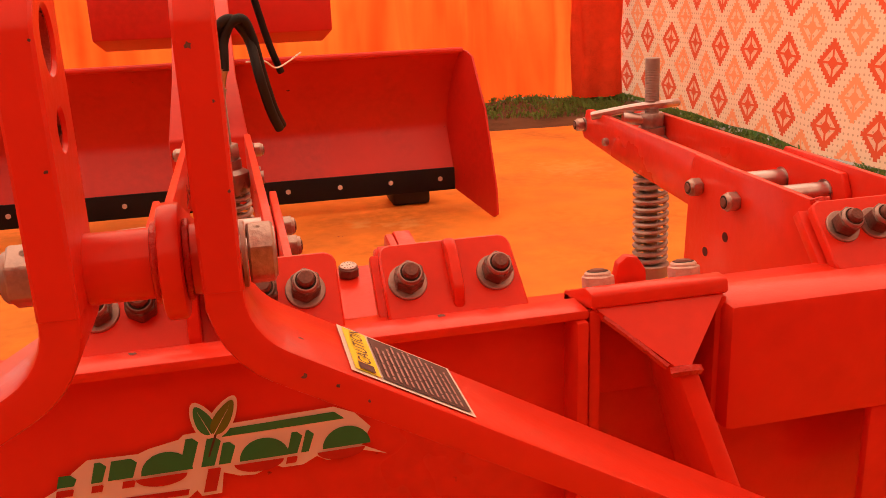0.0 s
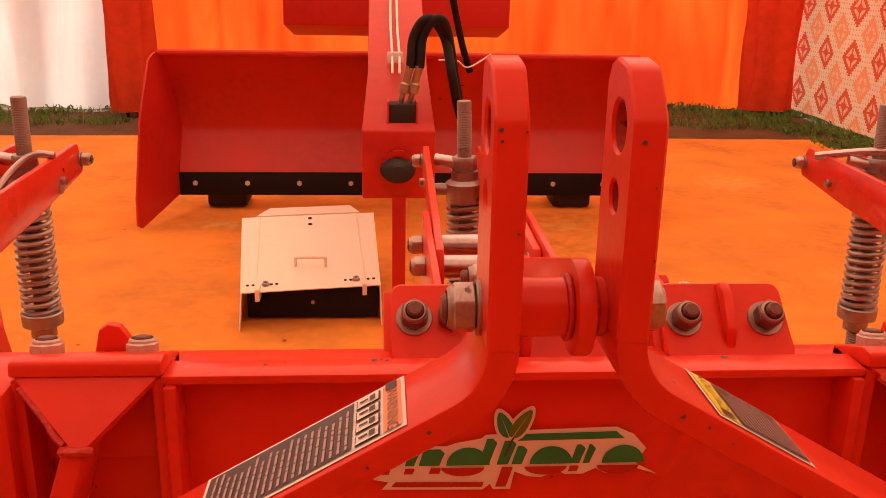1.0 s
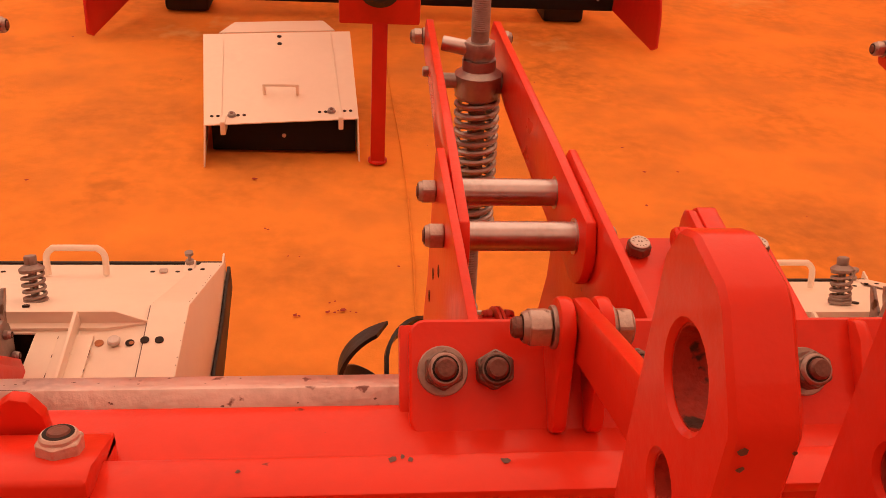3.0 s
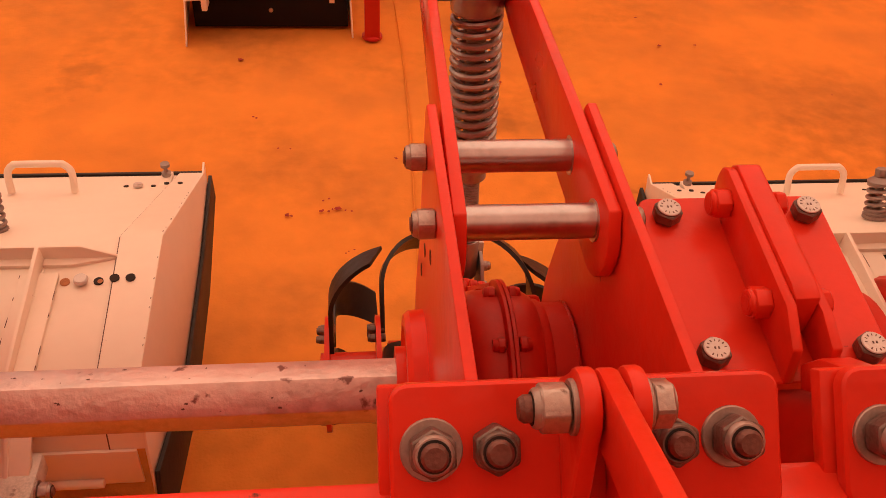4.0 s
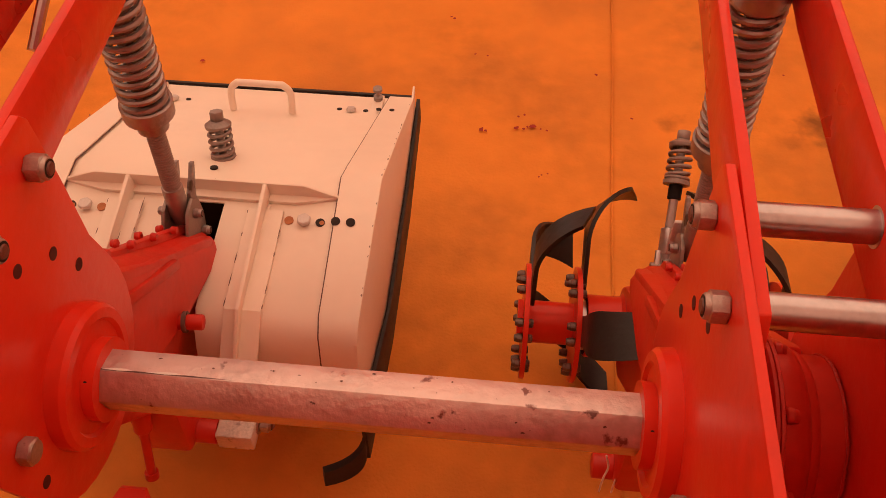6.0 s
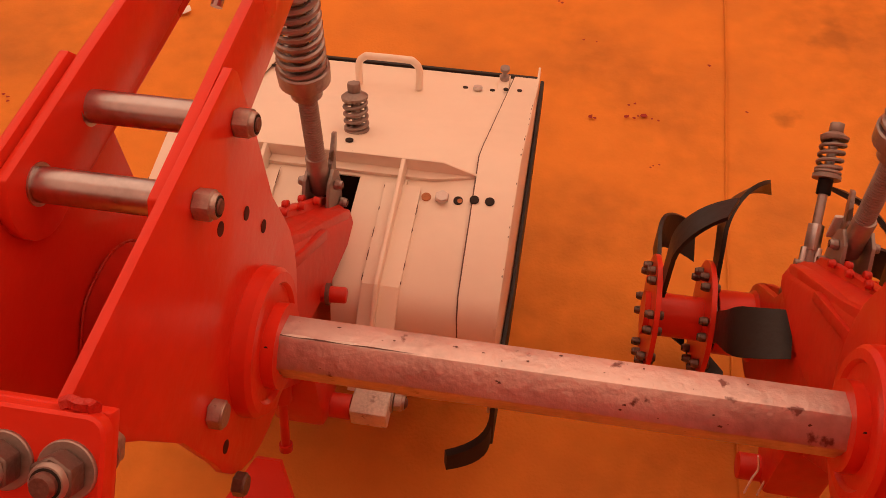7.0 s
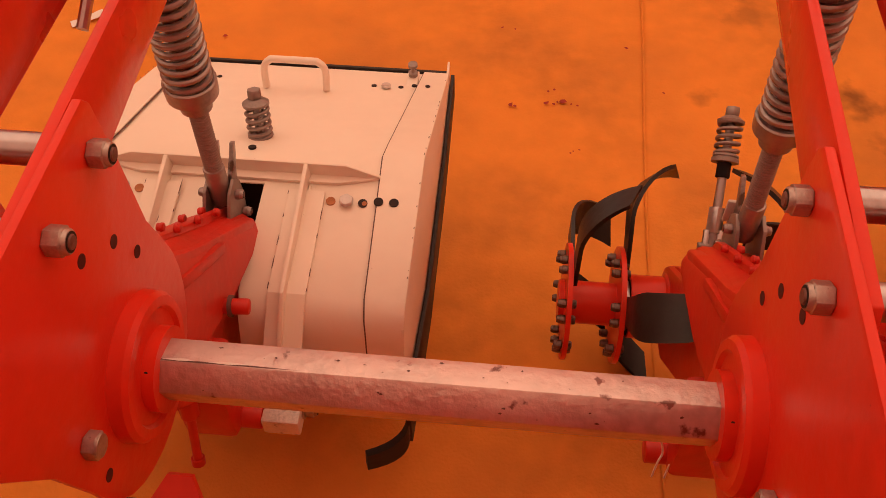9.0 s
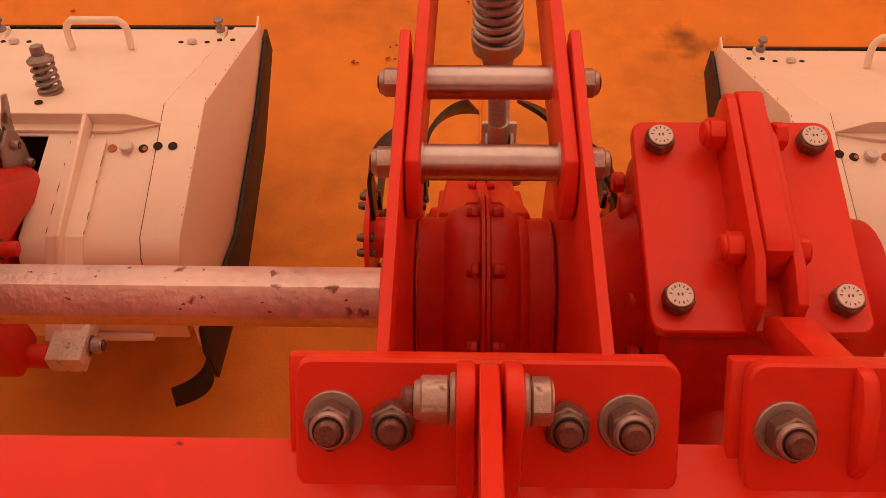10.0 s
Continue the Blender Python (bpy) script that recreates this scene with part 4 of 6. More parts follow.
def blade(parent, x, ang, hand, reach=0.235, wing=0.080, half=0.034, sweep=24, twist=0, name="tine"):
    """A curved tine on a rotor disc: radial shank that sweeps back and bends smoothly sideways to a slanted tip."""
    own = bmesh.new()
    rows = []
    n = 14
    last = radians(78)
    for i in range(n + 1):
        t = i / n
        f = max(0.0, (t - 0.32) / 0.68)
        phi = last * f
        r = 0.070 + (reach - 0.155) * min(1.0, t / 0.32) + 0.085 * math.sin(phi)
        xo = x + hand * wing * (1 - math.cos(phi)) / (1 - math.cos(last))
        a = ang - radians(sweep) * t ** 1.6
        w = 0.020 + (half - 0.020) * min(1.0, t / 0.55)
        c = Vector((xo, ROT[0] + r * math.cos(a), ROT[1] + r * math.sin(a)))
        tang = Vector((0, -math.sin(a), math.cos(a)))
        radial = Vector((0, math.cos(a), math.sin(a)))
        tang = tang * math.cos(radians(twist) * f) + radial * math.sin(radians(twist) * f)
        th = (Vector((hand * math.cos(phi), 0, 0)) - radial * math.sin(phi)) * 0.0035
        slant = Vector((hand * (0.010 if radians(50) < ang < radians(120) else 0.002), 0, 0)) * f ** 3
        rows.append([own.verts.new(c + w * tang + th - slant), own.verts.new(c - w * tang + th + slant), own.verts.new(c - w * tang - th + slant), own.verts.new(c + w * tang - th - slant)])
    for a, b in zip(rows, rows[1:]):
        for k in range(4):
            own.faces.new((a[k], a[(k + 1) % 4], b[(k + 1) % 4], b[k]))
    own.faces.new(rows[0])
    own.faces.new(rows[-1][::-1])
    bmesh.ops.recalc_face_normals(own, faces=own.faces)
    return part(name, own, BLADE, parent)


def rotor(root, cover):
    for s in (-1, 1):
        out = 0.062 if s > 0 and not cover else 0.0
        hub = part("rotor_hub", rod((s * 0.045, *ROT), (s * (0.192 + out), *ROT), 0.036, 28), RED, root)
        part("rotor_boss", lathe([(0.060, 0.0), (0.057, 0.004), (0.0535, 0.006), (0.0530, 0.0605), (0.0520, 0.0615), (0.0480, 0.0615)], (s * 0.016, *ROT), (s * 1.0, *ROT), 36), RED, hub)
        # dark ring whose colour stands in for the recess's shade
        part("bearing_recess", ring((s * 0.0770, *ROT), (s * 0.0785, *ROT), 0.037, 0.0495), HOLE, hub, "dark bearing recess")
        part("seal_ring", ring((s * 0.0772, *ROT), (s * 0.086, *ROT), 0.036, 0.042), STEEL, hub, "bright machined ring")
        inner, outer = (0.095, 0.179) if s < 0 and not cover else (0.104 + out, 0.172 + out)
        for x in (inner, outer):
            d = part("rotor_disc", ring((s * (x - 0.004), *ROT), (s * (x + 0.004), *ROT), 0.03, 0.098, 36), RED, hub)
            for k in range(6):
                a = radians(60 * k + 18)
                for da, rr in ((-0.16, 0.080), (0.16, 0.080)):
                    p = (ROT[0] + rr * math.cos(a + da), ROT[1] + rr * math.sin(a + da))
                    nut(d, (s * (x + 0.004), *p), (s, 0, 0), 0.0135, 0.010, NUTM, 0.004, False)
                    nut(d, (s * (x - 0.004), *p), (-s, 0, 0), 0.0135, 0.007, NUTM, 0.0, False, "bolt_head", collar=False)
            # each tine: angle on the disc, reach, side bend, half width and sweep
            if cover:
                tines = ((112, 345, 318), (78, 20, 330))
            elif s < 0:
                tines = (((90, 0.240, 0.073, 0.024, 7), (7, 0.238, 0.080, 0.033, 24, 38), 325), ((58, 0.236, 0.083, 0.037, 27), (131, 0.258, 0.067, 0.036, 3, 26), 300))
            else:
                tines = ((97, 14, 325), (82, 205, 300))
            far = x > outer - 0.01
            for tine in tines[0] if far else tines[1]:
                if isinstance(tine, int):
                    tine = (tine, 0.198 if far else 0.236)
                blade(d, s * (x - 0.008), radians(tine[0]), -s, *tine[1:])


def drift(s, y):
    """The arms lean towards the rod as they run back."""
    return (0.010 if s < 0 else -0.008) * min(1.0, max(0.0, y - 0.28) / 0.22)


def row_unit(xu, cover, label):
    root = thing("row_unit", label, "row unit", "row units on the toolbar", (xu, 0, 0))
    hy, hz = HUB
    side = 1 if cover else -1
    for s in (-1, 1):
        prof = [(0.047, 1.004), (0.335, 1.010), (0.343, 1.0), (0.350, 0.93), (0.354, 0.85)] + arc(hy, hz, 0.120, 20, -175, 16) + [(0.115, 0.83), (0.080, 0.90), (0.047, 0.955)]
        pl = part("side_plate", prism(prof, "x", s * 0.0615, s * 0.0695, 0.0015), RED, root)
        armp = [(0.205, 1.0)] + arc(0.235, 0.968, 0.043, 165, 285, 9) + [(0.33, 0.93), (0.60, 0.945), (0.762, 0.962), (0.772, 0.975), (0.752, 1.012), (0.745, 1.014), (0.34, 1.006)]
        own = prism(armp, "x", s * 0.0505, s * 0.0605, 0.0015)
        for v in own.verts:
            v.co.x += drift(s, v.co.y)
        ar = part("spring_arm", own, RED, root)
        part("bearing_housing", lathe([(0.070, 0), (0.069, 0.013), (0.065, 0.0175), (0.056, 0.0180), (0.053, 0.0140), (0.034, 0.0140)], (s * 0.0695, hy, hz), (s, hy, hz), 48), RED, pl)
        nut(pl, (s * 0.0695, 0.150, 0.690), (s, 0, 0), 0.020, 0.011, NUTM, 0.0, False, "bolt_head", collar=False)
        for y, z in ((0.319, 0.970), (0.231, 0.971)):
            nut(pl, (s * 0.0695, y, z), (s, 0, 0), 0.0215, 0.014, NUTZ, 0.005, False, label="zinc plated lock nut")
        nut(pl, (s * 0.0695, 0.157, 0.803), (s, 0, 0), 0.022, 0.012, NUTZ, 0.0, False, "bolt_head", collar=False)
        for y, z in ((0.298, 0.888), (0.252, 0.920), (0.158, 0.744), (0.322, 0.845)):
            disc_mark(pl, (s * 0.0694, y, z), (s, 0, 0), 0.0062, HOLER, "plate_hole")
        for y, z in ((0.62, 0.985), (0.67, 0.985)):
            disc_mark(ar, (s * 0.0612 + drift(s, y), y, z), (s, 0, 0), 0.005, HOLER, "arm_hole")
        nut(ar, (s * 0.061 + drift(s, 0.757), 0.757, 0.986), (s, 0, 0), 0.020, 0.012, NUTZ, 0.005, True, rim=0.62)
        nut(ar, (s * 0.061 + drift(s, 0.655), 0.655, 0.972), (s, 0, 0), 0.013, 0.008, DULL, 0.0, False, "bolt_head", collar=False)
        weld([(s * 0.060, 0.048, 0.99 - 0.008 * k) for k in range(5)], 0.005, pl)
    for y, z in ((0.319, 0.970), (0.231, 0.971)):
        pin = part("cross_pin", rod((-0.0525, y, z), (0.0525, y, z), 0.0135, 28), STEEL, root, "bright steel spacer tube")
        for s in (-1, 1):
            part("pin_collar", ring((s * 0.0485, y, z), (s * 0.0528, y, z), 0.0135, 0.0165, 28), STEEL, pin)
    # drive hub housing and chain case
    prof = [(0.0745, -0.0605), (0.0745, -0.0365), (0.0755, -0.0350), (0.0800, -0.0320), (0.0845, -0.0240), (0.0860, -0.0130), (0.0860, -0.0058), (0.0865, -0.0048), (0.0940, -0.0042), (0.0950, -0.0034), (0.0950, -0.0006), (0.0930, 0.0), (0.0950, 0.0006), (0.0950, 0.0034), (0.0940, 0.0042), (0.0865, 0.0050), (0.0860, 0.0130), (0.0840, 0.0210), (0.0800, 0.0270), (0.0765, 0.0300), (0.0760, 0.0350), (0.0730, 0.0385), (0.0725, 0.0605)]
    hub = part("hub_housing", lathe(prof, (0, hy, hz), (1, hy, hz), 56), REDC, root)
    for x, r in ((-0.0585, 0.0745), (0.0585, 0.0725)):
        weld([(x, hy + (r + 0.001) * math.cos(radians(a)), hz + (r + 0.001) * math.sin(radians(a))) for a in range(20, 190, 12)], 0.0013, hub)
    for k in range(8):
        a = radians(45 * k + 20)
        for s in (-1, 1):
            nut(hub, (s * 0.006, hy + 0.086 * math.cos(a), hz + 0.086 * math.sin(a)), (s, 0, 0), 0.013, 0.007, REDC, 0.003, False, "flange_bolt")
    way = Vector((ROT[0] - hy, ROT[1] - hz)).normalized()
    nrm = Vector((-way.y, way.x))
    c0, c1 = Vector(HUB), Vector(ROT)
    out = [c0 + nrm * 0.080, Vector((0.470, 0.665)), Vector((0.600, 0.556)), Vector((0.640, 0.520)), Vector((0.656, 0.484)), c1 - way * 0.12 + nrm * 0.060, c1 + nrm * 0.072]
    out += [c1 + 0.072 * Vector((math.cos(a), math.sin(a))) for a in [math.atan2(nrm.y, nrm.x) - math.pi * k / 8 for k in range(1, 8)]]
    out += [c1 - nrm * 0.085, c0 + way * 0.30 - nrm * 0.10, c0 + way * 0.1 - nrm * 0.085, c0 - nrm * 0.08]
    # broad upper case, and the slim leg that carries the rotor
    upper = [(p.x, p.y) for p in out[:5]] + [(0.652, 0.474), (0.500, 0.468)] + [(p.x, p.y) for p in out[-3:]]
    own = prism(upper, "x", -0.043, 0.043, 0.008)
    bmesh.ops.triangulate(own, faces=own.faces)
    for v in own.verts:
        if v.co.z < 0.49 and v.co.y > 0.45:
            v.co.x *= 0.62
    case = part("chain_case", own, REDC, root)
    part("case_leg", prism([(p.x, p.y) for p in out], "x", -0.017, 0.017, 0.006), REDC, case)
    own = bmesh.new()
    rows = []
    for y, z, w, deep in ((0.330, 0.800, 0.034, 0.15), (0.430, 0.700, 0.046, 0.15), (0.560, 0.582, 0.047, 0.09), (0.648, 0.506, 0.046, 0.03)):
        # cross section square to the casing: rounded shoulders, flat top
        top = Vector((y, z)) + nrm * 0.002
        sect = [(-w, -deep), (-w, -0.016), (-w + 0.008, -0.003), (-w * 0.45, 0.006), (w * 0.45, 0.006), (w - 0.008, -0.003), (w, -0.016), (w, -deep)]
        rows.append([own.verts.new((x, top.x + nrm.x * k, top.y + nrm.y * k)) for x, k in sect])
    for p, q in zip(rows, rows[1:]):
        for k in range(7):
            own.faces.new((p[k], p[k + 1], q[k + 1], q[k]))
    own.faces.new(rows[0])
    own.faces.new(rows[-1][::-1])
    bmesh.ops.recalc_face_normals(own, faces=own.faces)
    part("case_shoulder", own, REDC, case, smooth=50)
    big = [p if (p - c1).length < 0.1 else p + (nrm * 0.013 if (p - c0).dot(nrm) > 0 else -nrm * 0.012) for p in out]
    part("case_flange", prism([(p.x, p.y) for p in big], "x", -0.006, 0.006, 0.002), REDC, case)
    for k in range(4):
        p = Vector((0.445 + 0.052 * k, 0.708 - 0.045 * k))
        for s in (-1, 1):
            nut(case, (s * 0.006, p.x, p.y), (s, 0, 0), 0.011, 0.005, REDC, 0.002, False, "flange_bolt")
    for s in (-1, 1):
        own = prism([(0.522, 0.612), (0.516, 0.600), (0.374, 0.696), (0.378, 0.712)], "x", min(s * 0.040, s * 0.0505), max(s * 0.040, s * 0.0505), 0.002)
        part("case_rib", own, REDC, case)
    plug = part("oil_plug", rod((0.040, 0.476, 0.540), (0.078, 0.480, 0.538), 0.0105, 16, bevel=0.003), REDC, case)
    part("plug_ring", ring((0.052, 0.477, 0.540), (0.057, 0.4775, 0.540), 0.010, 0.0140, 20), SPECK, plug, "dark sealing ring")
    # pin tube under the case
    part("pin_tube", rod((side * 0.015, 0.405, 0.392), (side * 0.089, 0.405, 0.392), 0.017, 18, bevel=0.002), REDC, case)
    part("pin_lug", box(min(side * -0.01, side * 0.062), max(side * -0.01, side * 0.062), 0.372, 0.440, 0.384, 0.530, 0.010), REDC, case)
    part("drain_boss", rod((0.019, 0.385, 0.560), (0.020, 0.357, 0.470), 0.012, 14, bevel=0.003), REDC, case)
    if not cover:
        for k in (-1, 1):
            part("retaining_clip", tube([(side * (0.070 + 0.008 * k), 0.375, 0.378), (side * (0.068 + 0.008 * k), 0.38, 0.408), (side * (0.062 + 0.010 * k), 0.386, 0.425), (side * (0.068 + 0.009 * k), 0.392, 0.445)], 0.0014, 6), WHITE, case, "bent spring wire clip")
    part("drain_bolt", lathe([(0.006, 0), (0.006, 0.075), (0.009, 0.075), (0.009, 0.085)], (0.020, 0.358, 0.475), (0.021, 0.330, 0.395), 12), REDC, case)
    if xu < -0.5:
        q = [(-0.008, 0.303, 0.415), (0.024, 0.303, 0.415), (0.068, 0.235, 0.372), (-0.052, 0.235, 0.372)]
        own = bmesh.new()
        lo = [own.verts.new(v) for v in q]
        hi = [own.verts.new((x, y + 0.006, z - 0.006)) for x, y, z in q]
        own.faces.new(lo)
        own.faces.new(hi[::-1])
        for i in range(4):
            own.faces.new((lo[i], hi[i], hi[(i + 1) % 4], lo[(i + 1) % 4]))
        part("stone_guard", own, RED, case, "sloping red guard plate")
        part("guard_stay", rod((0.0, 0.24, 0.37), (0.0, -0.02, 0.90), 0.008, 10), RED, case)
    # down-pressure spring on its rod
    kx = 0.035 if xu > 0.5 else 0.0
    b0, b1 = Vector((-0.001 + kx if cover else 0.026, 0.652, 0.555)), Vector((0.006 + kx * 0.45 if cover else 0.009, 0.650, 1.105))
    up = (b1 - b0).normalized()
    at = lambda z: b0 + up * ((z - b0.z) / up.z)
    rd = part("threaded_rod", rod(at(0.56), b1, 0.0115, 18, bevel=0.002), THREAD, root)
    own = bmesh.new()
    own = lathe([(0.0112 + 0.0014 * (k % 2), 0.0021 * k) for k in range(64)], at(0.605), b1, 16)
    part("lower_thread", own, THREAD, rd, smooth=20)
    own = lathe([(0.0112 + 0.0009 * (k % 2), 0.0013 * k) for k in range(46)], at(1.03), b1, 16)
    part("upper_thread", own, THREAD, rd, smooth=20)
    sp = part("spring", coil(at(0.748), at(0.945), 0.0265, 0.0043, 16.5), DULL, root, "grey coil spring")
    part("spring_cup", lathe([(0.020, 0), (0.020, 0.016), (0.032, 0.022), (0.033, 0.042), (0.031, 0.044)], at(0.712), b1, 26), DULL, sp)
    tr = part("trunnion", lathe([(0.030, 0), (0.031, 0.004), (0.031, 0.028), (0.022, 0.034), (0.022, 0.048)], at(0.945), b1, 26), DULL, root)
    for s in (-1, 1):
        p = at(0.962)
        part("trunnion_pin", rod(p + Vector((s * 0.028, 0, 0)), p + Vector((s * 0.052, 0, 0)), 0.010, 16), DULL, tr)
    hexagon_bm = hexagon(at(0.993), at(1.016), 0.036)
    part("adjusting_nut", hexagon_bm, DULL, tr)
    p = at(1.003)
    part("nut_boss", rod(p + Vector((-0.048, 0.01, 0.006)), p + Vector((0.0, 0.0, 0)), 0.010, 14, bevel=0.002), STEEL, tr)
    if cover:
        p = at(1.006)
        if xu > 0:
            part("lever", tube([p + Vector((0.045, 0.0, 0.024)), p + Vector((0.012, -0.012, 0.024)), p + Vector((-0.03, 0.01, 0.018)), p + Vector((-0.088, 0.045, 0.004))], 0.0068, 10), STEEL, tr, "bent steel lever")
        else:
            part("lever", tube([p + Vector((0.050, -0.012, 0.010)), p + Vector((0.015, -0.02, 0.010)), p + Vector((-0.02, -0.06, -0.03)), p + Vector((-0.03, -0.13, -0.08))], 0.006, 10), STEEL, tr, "bent steel lever")
    # clevis at the foot of the rod, on the chain case
    cx = b0.x
    cl = part("rod_clevis", rod((cx, 0.652, 0.540), (cx, 0.652, 0.606), 0.0145, 20, bevel=0.003), DULL, root)
    prof = [(0.604, 0.512), (0.609, 0.500), (0.672, 0.492), (0.679, 0.530), (0.674, 0.560), (0.658, 0.577), (0.634, 0.572), (0.614, 0.545)]
    for s in (-1, 1):
        px = cx + 0.002 + s * 0.017
        plate = part("clevis_plate", prism(prof, "x", px - 0.0025, px + 0.0025, 0.0008), THREAD, cl, "dark steel plate")
        for y, z in ((0.650, 0.556), (0.627, 0.514), (0.660, 0.510)):
            nut(plate, (px + s * 0.0025, y, z), (s, 0, 0), 0.0135, 0.008, DULL, 0.004, False)
        part("clevis_finger", prism([(0.655, 0.540), (0.678, 0.545), (0.686, 0.570), (0.698, 0.588), (0.705, 0.603), (0.698, 0.606), (0.685, 0.593), (0.666, 0.578)], "x", px - s * 0.006 - 0.003, px - s * 0.006 + 0.003, 0.0008), DULL, plate)
    if not cover:
        part("rod_plate", box(0.004, 0.054, 0.684, 0.690, 0.530, 0.570, 0.002), ZINC, cl, "grey steel plate")
    # cover hold-down post with its small spring
    if cover:
        q0, q1 = Vector((0.011 + kx * 1.4, 0.800, 0.440)), Vector((0.003 + kx * 1.4, 0.842, 0.574))
    else:
        q0, q1 = Vector((0.018, 0.715, 0.400)), Vector((0.040, 0.905, 0.540))
    u = (q1 - q0).normalized()
    post = part("spring_post", rod(q0, q1, 0.0068, 14, bevel=0.002), DULL, root)
    part("post_spring", coil(q1 - u * 0.074, q1 - u * 0.022, 0.0165, 0.0031, 6.0), THREAD, post)
    part("post_washer", lathe([(0.020, 0), (0.0205, 0.004), (0.012, 0.010), (0.010, 0.011)], q1 - u * 0.024, q1 + u, 20), THREAD, post)
    part("post_washer", lathe([(0.0205, 0), (0.0205, 0.006), (0.018, 0.006), (0.018, 0.012), (0.010, 0.012)], q1 - u * 0.084, q1 + u, 20), THREAD, post)
    part("post_nut", hexagon(q1 - u * 0.014, q1 + u * 0.001, 0.019), THREAD, post)
    if cover:
        disc_mark(post, (0.008 + kx * 1.4, 0.775, surf(0.775) + 0.003), (0, 0.33, 1), 0.006, name="lid_hole")
    else:
        part("post_sleeve", rod(q0 + u * 0.130, q0 + u * 0.153, 0.0105, 14, bevel=0.001), BLACK, post, "black sleeve under the spring")
        part("post_fork", rod(q0 + u * 0.045, q0 + u * 0.085, 0.0125, 4, bevel=0.002), STEEL, post)
        for k in (-1, 1):
            part("fork_cheek", rod(q0 + Vector((0.010 * k, 0, 0)), q0 + u * 0.050 + Vector((0.010 * k, 0, 0)), 0.0055, 8, bevel=0.001), STEEL, post)
        part("fork_pin", rod(q0 + u * 0.025 + Vector((-0.02, 0, 0)), q0 + u * 0.025 + Vector((0.02, 0, 0)), 0.006, 12), THREAD, post)
        part("fork_foot", box(q0.x - 0.024, q0.x + 0.020, q0.y - 0.02, q0.y + 0.016, q0.z - 0.05, q0.z + 0.006, 0.004), THREAD, post)
    rotor(root, cover)
    if cover:
        cov = build_cover(root)
        if xu > 0:
            cov.matrix_local = pose(0.048, 0.682, 0.51, -4.0) @ Matrix.Translation((0, -0.69, -0.51))
    return root


def rows_sheet(prof, x0, x1, thick=0.003, r=0.0):
    return sheet([((x0, y, z), (x1, y, z)) for y, z in prof], thick, r)


KNEE, FOLD, REAR = (0.538, 0.486), (0.768, 0.522), (1.135, 0.374)
FRONT = [(0.490, 0.380), (0.503, 0.440), (0.514, 0.468), KNEE]


def surf(y):
    """Height of the cover's top at y."""
    if y < FOLD[0]:
        return KNEE[1] + (FOLD[1] - KNEE[1]) * (y - KNEE[0]) / (FOLD[0] - KNEE[0])
    return FOLD[1] + (REAR[1] - FOLD[1]) * (y - FOLD[0]) / (REAR[0] - FOLD[0])


